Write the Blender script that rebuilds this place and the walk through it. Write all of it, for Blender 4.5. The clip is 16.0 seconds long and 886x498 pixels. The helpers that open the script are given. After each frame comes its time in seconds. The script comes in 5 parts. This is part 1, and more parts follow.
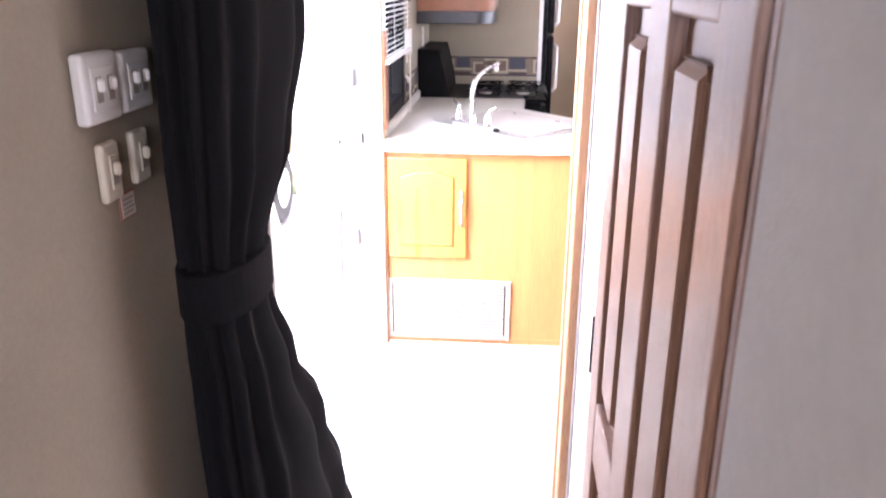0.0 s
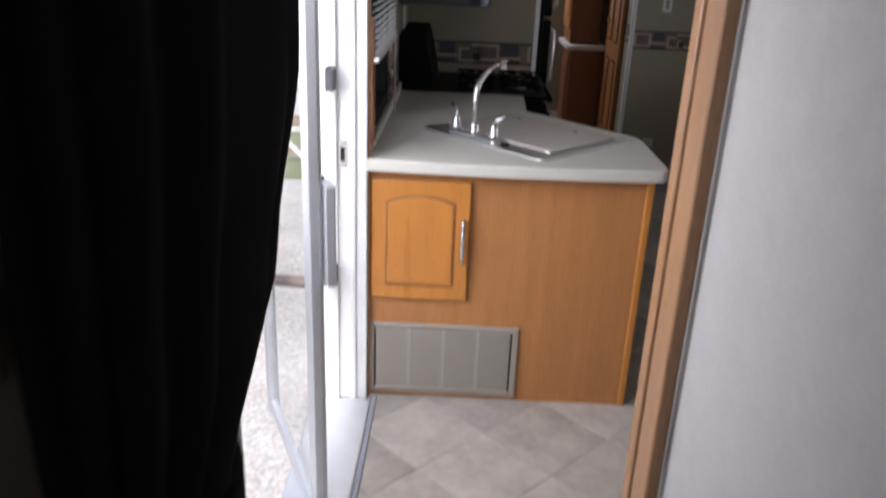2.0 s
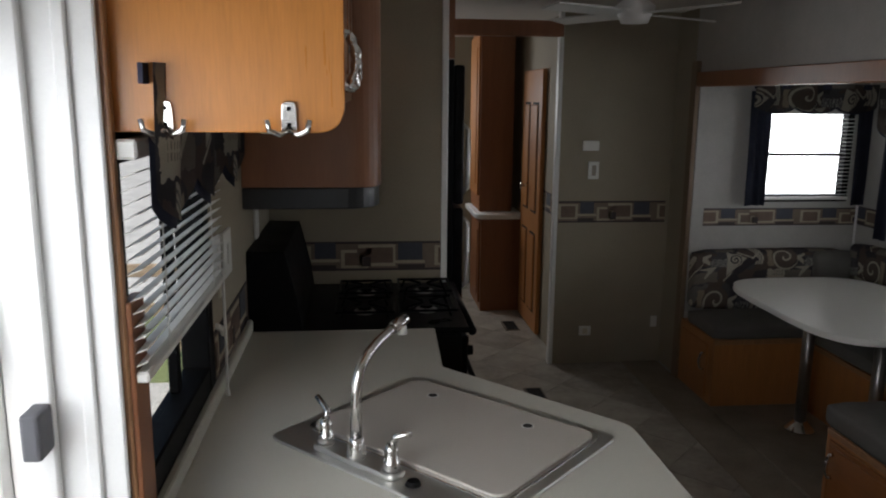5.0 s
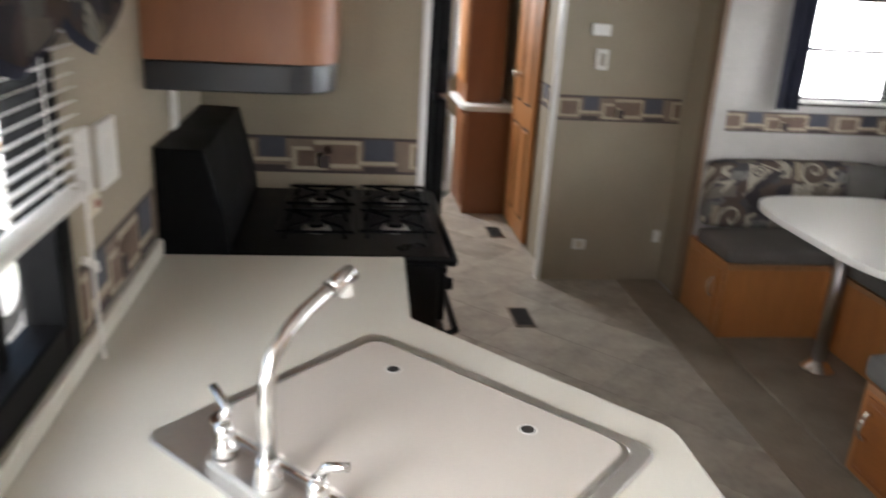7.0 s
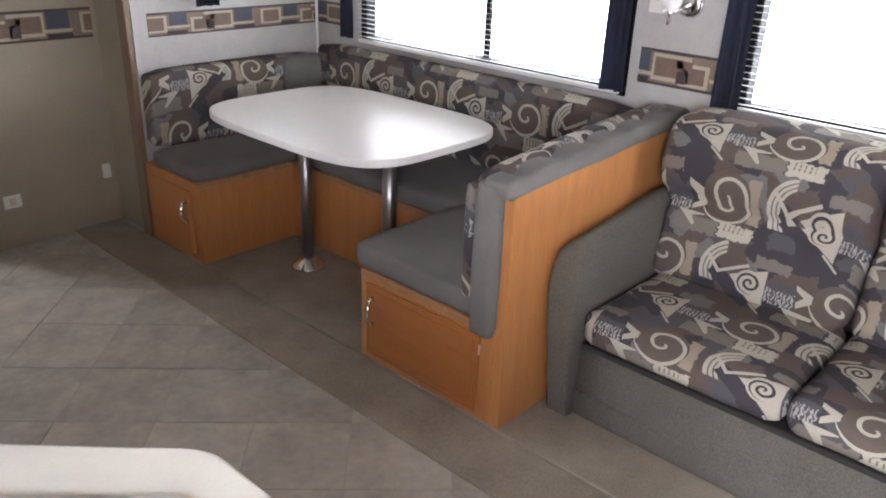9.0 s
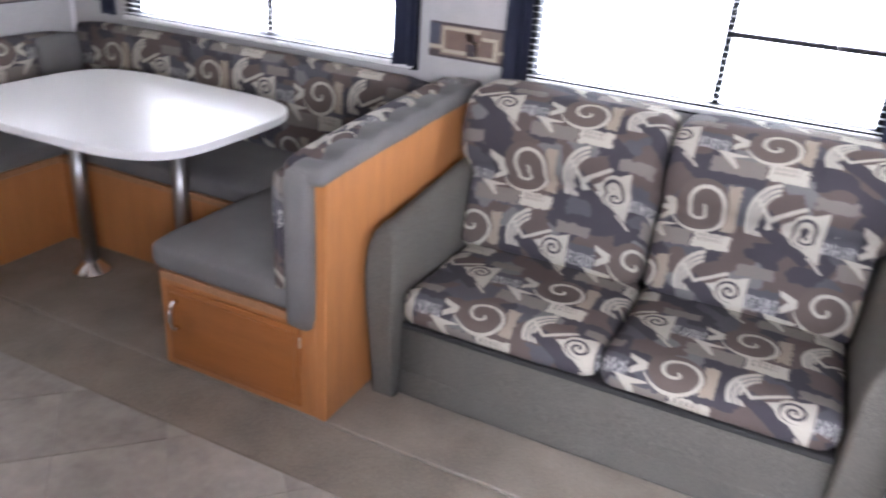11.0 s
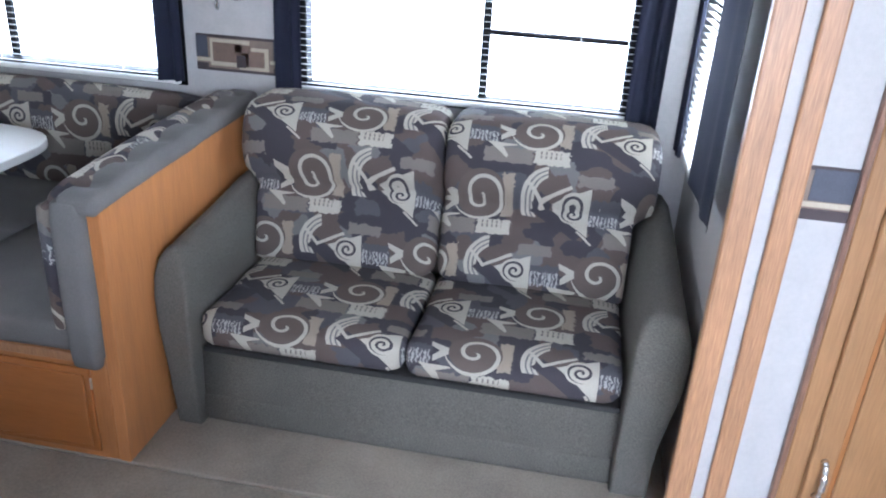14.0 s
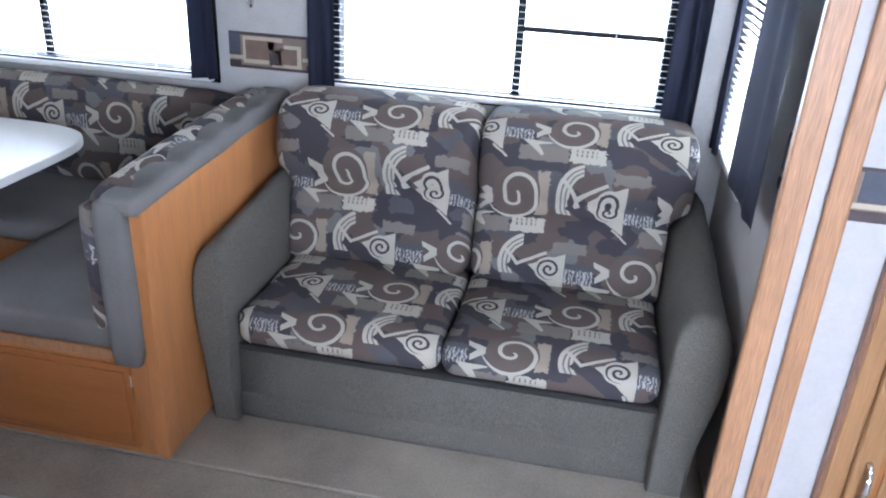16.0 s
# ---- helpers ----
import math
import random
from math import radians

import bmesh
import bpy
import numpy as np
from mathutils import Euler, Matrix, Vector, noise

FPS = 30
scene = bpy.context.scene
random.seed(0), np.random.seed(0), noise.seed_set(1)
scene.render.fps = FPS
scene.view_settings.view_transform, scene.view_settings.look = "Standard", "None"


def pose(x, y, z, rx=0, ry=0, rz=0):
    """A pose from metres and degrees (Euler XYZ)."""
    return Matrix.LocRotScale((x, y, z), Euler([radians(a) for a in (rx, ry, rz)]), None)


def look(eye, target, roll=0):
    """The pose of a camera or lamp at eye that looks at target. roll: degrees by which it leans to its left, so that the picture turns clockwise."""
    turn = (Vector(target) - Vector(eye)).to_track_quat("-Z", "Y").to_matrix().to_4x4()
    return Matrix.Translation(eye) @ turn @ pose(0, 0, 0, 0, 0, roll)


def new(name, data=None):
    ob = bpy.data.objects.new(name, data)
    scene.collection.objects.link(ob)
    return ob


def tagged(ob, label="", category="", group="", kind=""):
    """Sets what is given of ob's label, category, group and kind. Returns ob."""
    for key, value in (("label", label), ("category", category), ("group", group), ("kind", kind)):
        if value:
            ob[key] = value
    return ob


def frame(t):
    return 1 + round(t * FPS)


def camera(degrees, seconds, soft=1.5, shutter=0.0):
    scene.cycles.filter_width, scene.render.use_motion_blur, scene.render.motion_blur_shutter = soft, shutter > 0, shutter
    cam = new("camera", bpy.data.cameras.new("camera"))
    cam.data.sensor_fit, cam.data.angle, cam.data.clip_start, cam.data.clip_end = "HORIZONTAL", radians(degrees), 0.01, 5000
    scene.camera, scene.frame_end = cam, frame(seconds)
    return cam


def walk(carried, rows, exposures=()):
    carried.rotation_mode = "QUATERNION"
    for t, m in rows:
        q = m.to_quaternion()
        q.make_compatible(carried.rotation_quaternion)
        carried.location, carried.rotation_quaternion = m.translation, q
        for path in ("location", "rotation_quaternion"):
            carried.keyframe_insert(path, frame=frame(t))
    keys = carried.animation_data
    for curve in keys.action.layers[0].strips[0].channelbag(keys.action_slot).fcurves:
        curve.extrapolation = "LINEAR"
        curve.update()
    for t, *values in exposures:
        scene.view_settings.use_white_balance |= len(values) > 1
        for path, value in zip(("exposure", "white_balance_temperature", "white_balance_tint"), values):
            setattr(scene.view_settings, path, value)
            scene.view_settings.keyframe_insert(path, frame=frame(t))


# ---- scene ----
cam = camera(59.5, 16.0, soft=2.0, shutter=0.5)

PATH = [
    (0, (0.595, -3.134, 1.53), (0.437, -1.251, 0.875), 0.2),
    (0.5, (0.532, -3.037, 1.511), (0.429, -1.188, 0.756), 1.0),
    (1, (0.421, -2.898, 1.533), (0.426, -1.081, 0.699), 1.2),
    (1.5, (0.371, -2.761, 1.552), (0.409, -0.944, 0.718), 2.0),
    (2, (0.376, -2.484, 1.571), (0.352, -0.623, 0.837), 2.4),
    (2.5, (0.391, -2.265, 1.591), (0.361, -0.351, 1.011), 3.0),
    (3, (0.371, -2.029, 1.565), (0.526, -0.151, 0.894), 2.5),
    (3.5, (0.377, -1.81, 1.58), (0.636, 0.037, 0.861), 2.0),
    (4, (0.368, -1.527, 1.61), (0.625, 0.327, 0.905), 2.2),
    (4.5, (0.436, -1.349, 1.652), (0.644, 0.581, 1.174), 1.1),
    (4.7, (0.448, -1.289, 1.657), (0.654, 0.664, 1.277), 0.4),
    (6.8, (0.503, -0.657, 1.607), (0.658, 1.235, 0.976), 4.0),
    (7, (0.533, -0.6, 1.582), (0.784, 1.27, 0.92), 3.3),
    (7.5, (0.537, -0.472, 1.545), (1.257, 1.234, 0.789), 2.2),
    (8, (0.54, -0.413, 1.565), (1.819, 0.913, 0.788), 1.0),
    (8.2, (0.548, -0.318, 1.551), (1.935, 0.896, 0.776), 1.8),
    (10.3, (0.924, -0.188, 1.497), (2.246, 1.047, 0.643), 3.1),
    (10.5, (0.859, -0.142, 1.502), (2.295, 0.944, 0.631), 4.3),
    (11, (0.71, -0.156, 1.518), (2.356, 0.599, 0.67), 4.1),
    (11.5, (0.67, -0.06, 1.54), (2.447, 0.344, 0.715), 5.6),
    (12, (0.693, -0.121, 1.539), (2.507, 0.139, 0.739), 4.7),
    (12.5, (0.683, -0.149, 1.534), (2.505, 0.066, 0.737), 4.6),
    (13, (0.682, -0.178, 1.536), (2.499, 0.047, 0.732), 4.2),
    (13.5, (0.68, -0.147, 1.534), (2.497, 0.066, 0.726), 4.6),
    (14, (0.694, -0.2, 1.536), (2.499, 0.088, 0.724), 3.5),
    (14.5, (0.68, -0.167, 1.532), (2.485, 0.144, 0.728), 3.8),
    (15, (0.681, -0.169, 1.535), (2.476, 0.182, 0.727), 3.3),
    (15.5, (0.684, -0.152, 1.528), (2.48, 0.199, 0.72), 3.1),
    (16, (0.692, -0.135, 1.552), (2.481, 0.187, 0.718), 3.1),
]
walk(cam, [(t, look(e, g, r)) for t, e, g, r in PATH],
     [(0, 2.5, 6000, 29), (0.5, 1.8, 6000, 28), (1, 0.6, 6000, 22), (1.5, 0.3, 6050, 21), (2, -0.35, 6100, 18), (2.5, -0.5, 6200, 17),
      (3, -0.45, 6300, 18), (3.5, -0.5, 6400, 18), (4, -0.6, 6400, 16), (4.7, -0.88, 6350, 10), (5.6, 0.35, 6400, 12), (6.8, 1.38, 6500, 12),
      (8.2, 1.55, 6250, 16), (10.3, 2.05, 6000, 20), (11, 2.0, 5750, 21), (11.5, 1.92, 5600, 20), (12, 1.92, 5350, 15), (13, 1.72, 5250, 13), (16, 1.76, 5200, 14)])

# ---- light ----
world = bpy.data.worlds.new("sky")
scene.world = world
world.use_nodes = True
wn = world.node_tree.nodes
sky = wn.new("ShaderNodeTexSky")
sky.sky_type = "NISHITA"
sky.sun_disc = False
sky.sun_elevation, sky.sun_rotation = radians(55), radians(185)
sky.air_density, sky.dust_density = 1.0, 4.0
world.node_tree.links.new(sky.outputs[0], wn["Background"].inputs[0])
wn["Background"].inputs[1].default_value = 0.15

sun_data = bpy.data.lights.new("sun", "SUN")
sun_data.energy, sun_data.angle, sun_data.color = 5.0, radians(3), (1.0, 0.96, 0.9)
sun = new("sun", sun_data)
sun.matrix_world = look((-0.5, -6, 9), (0, 0, 0))


def window_light(name, eye, target, w, h, power):
    """An area light: sky light in an opening, except the added bedroom fill."""
    d = bpy.data.lights.new(name, "AREA")
    d.shape, d.size, d.size_y, d.energy, d.color = "RECTANGLE", w, h, power, (0.97, 0.985, 1.0)
    ob = new(name, d)
    ob.matrix_world = look(eye, target)
    return ob


window_light("window_light_dinette", (3.62, 1.95, 1.3), (0, 1.95, 0.7), 1.4, 0.8, 3.2)
window_light("window_light_sofa", (3.62, 0.2, 1.3), (0, 0.2, 0.8), 1.1, 0.8, 3.8)
window_light("window_light_kitchen", (-0.2, 0.33, 1.3), (2, 0.33, 0.9), 0.65, 0.6, 0.35)
window_light("window_light_door", (-0.32, -0.78, 1.38), (0.60, -0.48, 0.30), 1.35, 1.0, 31)
window_light("window_light_slide_near", (3.0, -0.8, 1.3), (2.9, 2, 1.0), 0.5, 0.7, 6)
window_light("window_light_slide_far", (2.98, 3.35, 1.35), (2.7, 1, 1.0), 0.5, 0.5, 2)
# bathroom daylight that brightens the hall; its window is unseen and added
window_light("bathroom_daylight", (0.45, 5.5, 1.62), (1.62, 3.9, 0.8), 0.5, 0.4, 15)
# unseen fill added inside the bedroom to brighten the corridor wall and door
window_light("fill_light_bedroom", (0.45, -4.5, 1.5), (0.3, -2, 1.0), 0.6, 0.6, 3.6)


# ---- materials ----
def mat(name, color, rough=0.6, metal=0.0, vary=0.08, scale=8.0, grain=0.0, grain_scale=200.0, bump=0.0, bump_scale=300.0,
        stretch=(1, 1, 1), spec=0.5, per_object=0.0, rvar=0.16):
    """A surface with stains at one scale, grain at a finer one, and relief."""
    m = bpy.data.materials.new(name)
    m.use_nodes = True
    nt = m.node_tree
    n, l = nt.nodes, nt.links
    p = n["Principled BSDF"]
    p.inputs["Metallic"].default_value = metal
    p.inputs["Specular IOR Level"].default_value = spec
    tc = n.new("ShaderNodeTexCoord")
    mp = n.new("ShaderNodeMapping")
    mp.inputs["Scale"].default_value = stretch
    if per_object:
        shift_info = n.new("ShaderNodeObjectInfo")
        mv = n.new("ShaderNodeVectorMath")
        mv.operation = "MULTIPLY_ADD"
        l.new(shift_info.outputs["Random"], mv.inputs[0])
        mv.inputs[1].default_value = (37.0, 61.0, 23.0)
        l.new(tc.outputs["Object"], mv.inputs[2])
        l.new(mv.outputs[0], mp.inputs[0])
    else:
        l.new(tc.outputs["Object"], mp.inputs[0])
    a = n.new("ShaderNodeTexNoise")
    a.inputs["Scale"].default_value, a.inputs["Detail"].default_value = scale, 5
    l.new(mp.outputs[0], a.inputs["Vector"])
    b = n.new("ShaderNodeTexNoise")
    b.inputs["Scale"].default_value, b.inputs["Detail"].default_value = grain_scale, 3
    l.new(mp.outputs[0], b.inputs["Vector"])
    add = n.new("ShaderNodeMath")
    add.operation = "MULTIPLY_ADD"
    l.new(a.outputs["Fac"], add.inputs[0])
    add.inputs[1].default_value = vary * 4
    add.inputs[2].default_value = 1.0 - vary * 2
    add2 = n.new("ShaderNodeMath")
    add2.operation = "MULTIPLY_ADD"
    l.new(b.outputs["Fac"], add2.inputs[0])
    add2.inputs[1].default_value = grain * 4
    add2.inputs[2].default_value = -grain * 2
    sm = n.new("ShaderNodeMath")
    l.new(add.outputs[0], sm.inputs[0])
    l.new(add2.outputs[0], sm.inputs[1])
    last = sm
    if per_object:
        oi = n.new("ShaderNodeObjectInfo")
        mo = n.new("ShaderNodeMath")
        mo.operation = "MULTIPLY_ADD"
        l.new(oi.outputs["Random"], mo.inputs[0])
        mo.inputs[1].default_value = per_object * 2
        mo.inputs[2].default_value = -per_object
        s2 = n.new("ShaderNodeMath")
        l.new(sm.outputs[0], s2.inputs[0])
        l.new(mo.outputs[0], s2.inputs[1])
        last = s2
    mul = n.new("ShaderNodeVectorMath")
    mul.operation = "SCALE"
    mul.inputs[0].default_value = color
    l.new(last.outputs[0], mul.inputs["Scale"])
    l.new(mul.outputs[0], p.inputs["Base Color"])
    r = n.new("ShaderNodeMath")
    r.operation = "MULTIPLY_ADD"
    l.new(a.outputs["Fac"], r.inputs[0])
    r.inputs[1].default_value = rvar
    r.inputs[2].default_value = max(rough - rvar / 2, 0.02)
    l.new(r.outputs[0], p.inputs["Roughness"])
    if bump:
        c = n.new("ShaderNodeTexNoise")
        c.inputs["Scale"].default_value, c.inputs["Detail"].default_value = bump_scale, 3
        l.new(mp.outputs[0], c.inputs["Vector"])
        bn = n.new("ShaderNodeBump")
        bn.inputs["Strength"].default_value, bn.inputs["Distance"].default_value = bump, 0.002
        l.new(c.outputs["Fac"], bn.inputs["Height"])
        l.new(bn.outputs[0], p.inputs["Normal"])
    return m


WALL = mat("wallpaper_taupe", (0.335, 0.29, 0.215), 0.75, vary=0.05, scale=5, grain=0.05, grain_scale=120, bump=0.25, bump_scale=260)
WALL_LIGHT = mat("wallpaper_light", (0.425, 0.41, 0.388), 0.7, vary=0.05, scale=14, grain=0.04, grain_scale=90, bump=0.25, bump_scale=220)
CEIL = mat("ceiling_vinyl", (0.72, 0.70, 0.66), 0.7, vary=0.03, bump=0.15)
MAPLE = mat("maple_veneer", (0.44, 0.188, 0.062), 0.38, vary=0.10, scale=3, grain=0.10, grain_scale=26, stretch=(9, 9, 0.55), bump=0.05, bump_scale=60)
MAPLE_DOOR = mat("honey_maple", (0.52, 0.205, 0.042), 0.30, vary=0.09, scale=3, grain=0.09, grain_scale=30, stretch=(8, 8, 0.7), bump=0.05, bump_scale=60)
OAK_TRIM = mat("oak_trim", (0.34, 0.178, 0.085), 0.4, vary=0.12, scale=5, grain=0.30, grain_scale=40, stretch=(10, 10, 0.5), bump=0.15, bump_scale=50)
DARK_DOOR = mat("stained_oak_door", (0.20, 0.105, 0.065), 0.34, vary=0.2, scale=4, grain=0.38, grain_scale=40, stretch=(12, 12, 0.45), bump=0.7, bump_scale=55)
CHERRY = mat("cherry_veneer", (0.27, 0.105, 0.045), 0.35, vary=0.1, scale=3, grain=0.1, grain_scale=30, stretch=(9, 9, 0.5))
LAMINATE = mat("counter_laminate", (0.60, 0.58, 0.51), 0.36, vary=0.02, scale=5, grain=0.06, grain_scale=420, rvar=0.04)
PEDESTAL = mat("pedestal_steel", (0.36, 0.35, 0.34), 0.33, 1.0, vary=0.02, scale=4, rvar=0.03)
TABLE_TOP = mat("table_laminate", (0.72, 0.71, 0.68), 0.30, vary=0.008, scale=2, rvar=0.02)
SINK_COVER = mat("sink_cover_plastic", (0.50, 0.46, 0.41), 0.4, vary=0.03, grain=0.02)
CHROME = mat("chrome", (0.75, 0.74, 0.72), 0.16, 1.0, vary=0.03)
STEEL = mat("brushed_steel", (0.68, 0.67, 0.64), 0.42, 1.0, vary=0.05, grain=0.05, stretch=(1, 1, 12))
ALU = mat("aluminium_frame", (0.62, 0.64, 0.66), 0.38, 0.7, vary=0.05, scale=12, bump=0.05)
WHITE = mat("white_enamel", (0.78, 0.78, 0.77), 0.4, vary=0.03, grain=0.02)
WHITE_PLASTIC = mat("white_plastic", (0.72, 0.71, 0.67), 0.4, vary=0.03)
IVORY = mat("ivory_plastic", (0.60, 0.55, 0.43), 0.4, vary=0.03)
BLACK = mat("black_enamel", (0.004, 0.004, 0.0045), 0.30, vary=0.1, grain=0.05, spec=0.09)
BLACK_MATT = mat("black_plastic", (0.004, 0.004, 0.0045), 0.5, vary=0.1, spec=0.10)
CURTAIN = mat("black_curtain_cloth", (0.010, 0.010, 0.011), 0.95, vary=0.15, scale=20, grain=0.2, grain_scale=600, bump=0.4, bump_scale=700, spec=0.1)
NAVY = mat("navy_cloth", (0.028, 0.031, 0.056), 0.85, vary=0.12, scale=15, grain=0.15, grain_scale=500, bump=0.4, bump_scale=600)
SUEDE = mat("grey_microsuede", (0.135, 0.128, 0.118), 0.85, vary=0.14, scale=7, grain=0.10, grain_scale=240, bump=0.3, bump_scale=400)
SOFA_CLOTH = mat("charcoal_weave", (0.098, 0.090, 0.073), 0.9, vary=0.1, scale=9, grain=0.42, grain_scale=260, bump=0.5, bump_scale=420)
CARPET = mat("beige_carpet", (0.27, 0.232, 0.182), 0.95, vary=0.22, scale=5, grain=0.15, grain_scale=160, bump=0.8, bump_scale=260)
GRILLE = mat("grille_paint", (0.33, 0.29, 0.24), 0.45, vary=0.06)
# near-black colour that stands for the shade inside gaps, slots and holes
GAP_SHADE = mat("shade_in_gaps", (0.02, 0.018, 0.016), 0.8, vary=0.1)
BROWN_PRINT = mat("border_brown", (0.17, 0.115, 0.085), 0.7, vary=0.14, scale=30, grain=0.1)
NAVY_PRINT = mat("border_navy", (0.065, 0.07, 0.09), 0.7, vary=0.12, scale=30, grain=0.1)
TAN_PRINT = mat("border_tan", (0.43, 0.37, 0.27), 0.7, vary=0.06, scale=30, grain=0.08)
DARK_PRINT = mat("border_dark", (0.055, 0.04, 0.04), 0.7, vary=0.1, scale=30)
GRAVEL = mat("gravel", (0.52, 0.51, 0.49), 0.9, vary=0.2, scale=2.2, grain=0.35, grain_scale=38, bump=1.0, bump_scale=45)
GRASS = mat("grass", (0.19, 0.23, 0.10), 0.9, vary=0.25, scale=3, grain=0.3, grain_scale=60, bump=1.0, bump_scale=60)
TRUCK = mat("truck_white_paint", (0.80, 0.80, 0.80), 0.25, vary=0.02)
RUBBER = mat("tyre_rubber", (0.02, 0.02, 0.02), 0.75, vary=0.15)
FENCE = mat("weathered_wood", (0.33, 0.25, 0.17), 0.8, vary=0.2, scale=5, grain=0.15, grain_scale=40, stretch=(1, 8, 8))
PAPER = mat("printed_sticker", (0.66, 0.60, 0.52), 0.6, vary=0.04)
RED_PRINT = mat("sticker_edge", (0.33, 0.12, 0.08), 0.6)


def glass(name, tint=(0.95, 0.97, 0.97)):
    m = bpy.data.materials.new(name)
    m.use_nodes = True
    nt = m.node_tree
    p = nt.nodes["Principled BSDF"]
    p.inputs["Base Color"].default_value = (*tint, 1)
    p.inputs["Roughness"].default_value = 0.02
    p.inputs["Transmission Weight"].default_value = 1.0
    p.inputs["IOR"].default_value = 1.05
    return m


GLASS = glass("window_glass")


def glow(name, color, strength):
    m = bpy.data.materials.new(name)
    m.use_nodes = True
    p = m.node_tree.nodes["Principled BSDF"]
    p.inputs["Base Color"].default_value = (*color, 1)
    p.inputs["Emission Color"].default_value = (*color, 1)
    p.inputs["Emission Strength"].default_value = strength
    return m


SKY_GLOW = glow("bright_overcast_sky", (0.96, 0.98, 1.0), 2.0)


def tapestry(name, dim=1.0):
    """Woven upholstery: patches in brown, navy, grey and tan, with cream spirals, arrowheads and stripes. UV in metres."""
    m = bpy.data.materials.new(name)
    m.use_nodes = True
    nt = m.node_tree
    n, l = nt.nodes, nt.links
    p = n["Principled BSDF"]
    p.inputs["Roughness"].default_value = 0.85
    p.inputs["Specular IOR Level"].default_value = 0.25

    def f(op, a, b=0.0, c=0.0):
        q = n.new("ShaderNodeMath")
        q.operation = op
        for k, v in enumerate((a, b, c)):
            if isinstance(v, (int, float)):
                q.inputs[k].default_value = v
            else:
                l.new(v, q.inputs[k])
        return q.outputs[0]

    def mix(fac, a, b):
        q = n.new("ShaderNodeMix")
        q.data_type = "RGBA"
        for k, v in ((0, fac), (6, a), (7, b)):
            if isinstance(v, tuple):
                q.inputs[k].default_value = (*v, 1)
            else:
                l.new(v, q.inputs[k])
        return q.outputs[2]

    uv = n.new("ShaderNodeUVMap")

    def noisy(scale, amount):
        q = n.new("ShaderNodeTexNoise")
        q.inputs["Scale"].default_value, q.inputs["Detail"].default_value = scale, 1
        l.new(uv.outputs[0], q.inputs["Vector"])
        k = n.new("ShaderNodeVectorMath")
        k.operation = "MULTIPLY_ADD"
        l.new(q.outputs["Color"], k.inputs[0])
        k.inputs[1].default_value = (amount, amount, 0)
        l.new(uv.outputs[0], k.inputs[2])
        return k.outputs[0]

    WIDE, HIGH, STEP = 0.44, 0.20, 0.128
    SCALE = 1.27

    def repeat(vec):
        """Place within the half-drop repeat, counted from the corner of the chevron."""
        z = n.new("ShaderNodeVectorMath")
        z.operation = "SCALE"
        l.new(vec, z.inputs[0])
        z.inputs["Scale"].default_value = 1 / SCALE
        q = n.new("ShaderNodeSeparateXYZ")
        l.new(z.outputs[0], q.inputs[0])
        row = f("FLOOR", f("DIVIDE", q.outputs[1], HIGH))
        a = f("MULTIPLY", f("FRACT", f("DIVIDE", f("SUBTRACT", f("MULTIPLY", q.outputs[0], -1.0), f("MULTIPLY", row, STEP)), WIDE)), WIDE)
        b = f("MULTIPLY", f("FRACT", f("DIVIDE", q.outputs[1], HIGH)), HIGH)
        return f("SUBTRACT", a, 0.07), f("SUBTRACT", b, 0.11)

    clean, torn = repeat(noisy(30, 0.004)), repeat(noisy(75, 0.024))

    def turned(c, x, y, deg):
        p_, q_ = f("SUBTRACT", c[0], x), f("SUBTRACT", c[1], y)
        ca, sa = math.cos(math.radians(deg)), math.sin(math.radians(deg))
        return f("ADD", f("MULTIPLY", p_, ca), f("MULTIPLY", q_, sa)), f("SUBTRACT", f("MULTIPLY", q_, ca), f("MULTIPLY", p_, sa))

    def slab(c, x, y, w, h, deg=0.0):
        a, b = turned(c, x, y, deg)
        return f("MULTIPLY", f("LESS_THAN", f("ABSOLUTE", a), w / 2), f("LESS_THAN", f("ABSOLUTE", b), h / 2))

    def wedge(c, x, y, length, h, deg):
        """A triangle that points along deg, its base at x, y."""
        a, b = turned(c, x, y, deg)
        inside = f("LESS_THAN", f("ABSOLUTE", b), f("MULTIPLY", f("SUBTRACT", length, a), h / (2 * length)))
        return f("MULTIPLY", inside, f("GREATER_THAN", a, 0.0))

    def ring(c, x, y, r0, r1):
        a, b = f("SUBTRACT", c[0], x), f("SUBTRACT", c[1], y)
        r = f("SQRT", f("ADD", f("MULTIPLY", a, a), f("MULTIPLY", b, b)))
        return f("MULTIPLY", f("GREATER_THAN", r, r0), f("LESS_THAN", r, r1))

    def coil(c, x, y, radius, pitch, width, sign):
        a, b = f("SUBTRACT", c[0], x), f("SUBTRACT", c[1], y)
        r = f("SQRT", f("ADD", f("MULTIPLY", a, a), f("MULTIPLY", b, b)))
        th = f("MULTIPLY", f("ARCTAN2", b, a), sign / (2 * math.pi))
        line = f("LESS_THAN", f("FRACT", f("ADD", f("MULTIPLY", r, 1 / pitch), th)), width)
        return f("MULTIPLY", line, f("LESS_THAN", r, radius))

    def both(a, b):
        return f("MULTIPLY", a, b)

    def rule(c, axis, pitch, share):
        return f("LESS_THAN", f("FRACT", f("DIVIDE", c[axis], pitch)), share)

    NIGHT, BROWN, SLATE, GREY = (0.044, 0.039, 0.044), (0.084, 0.064, 0.055), (0.069, 0.066, 0.070), (0.125, 0.120, 0.112)
    CREAM, SAND, MUSHROOM = (0.35, 0.32, 0.26), (0.24, 0.20, 0.15), (0.15, 0.13, 0.11)
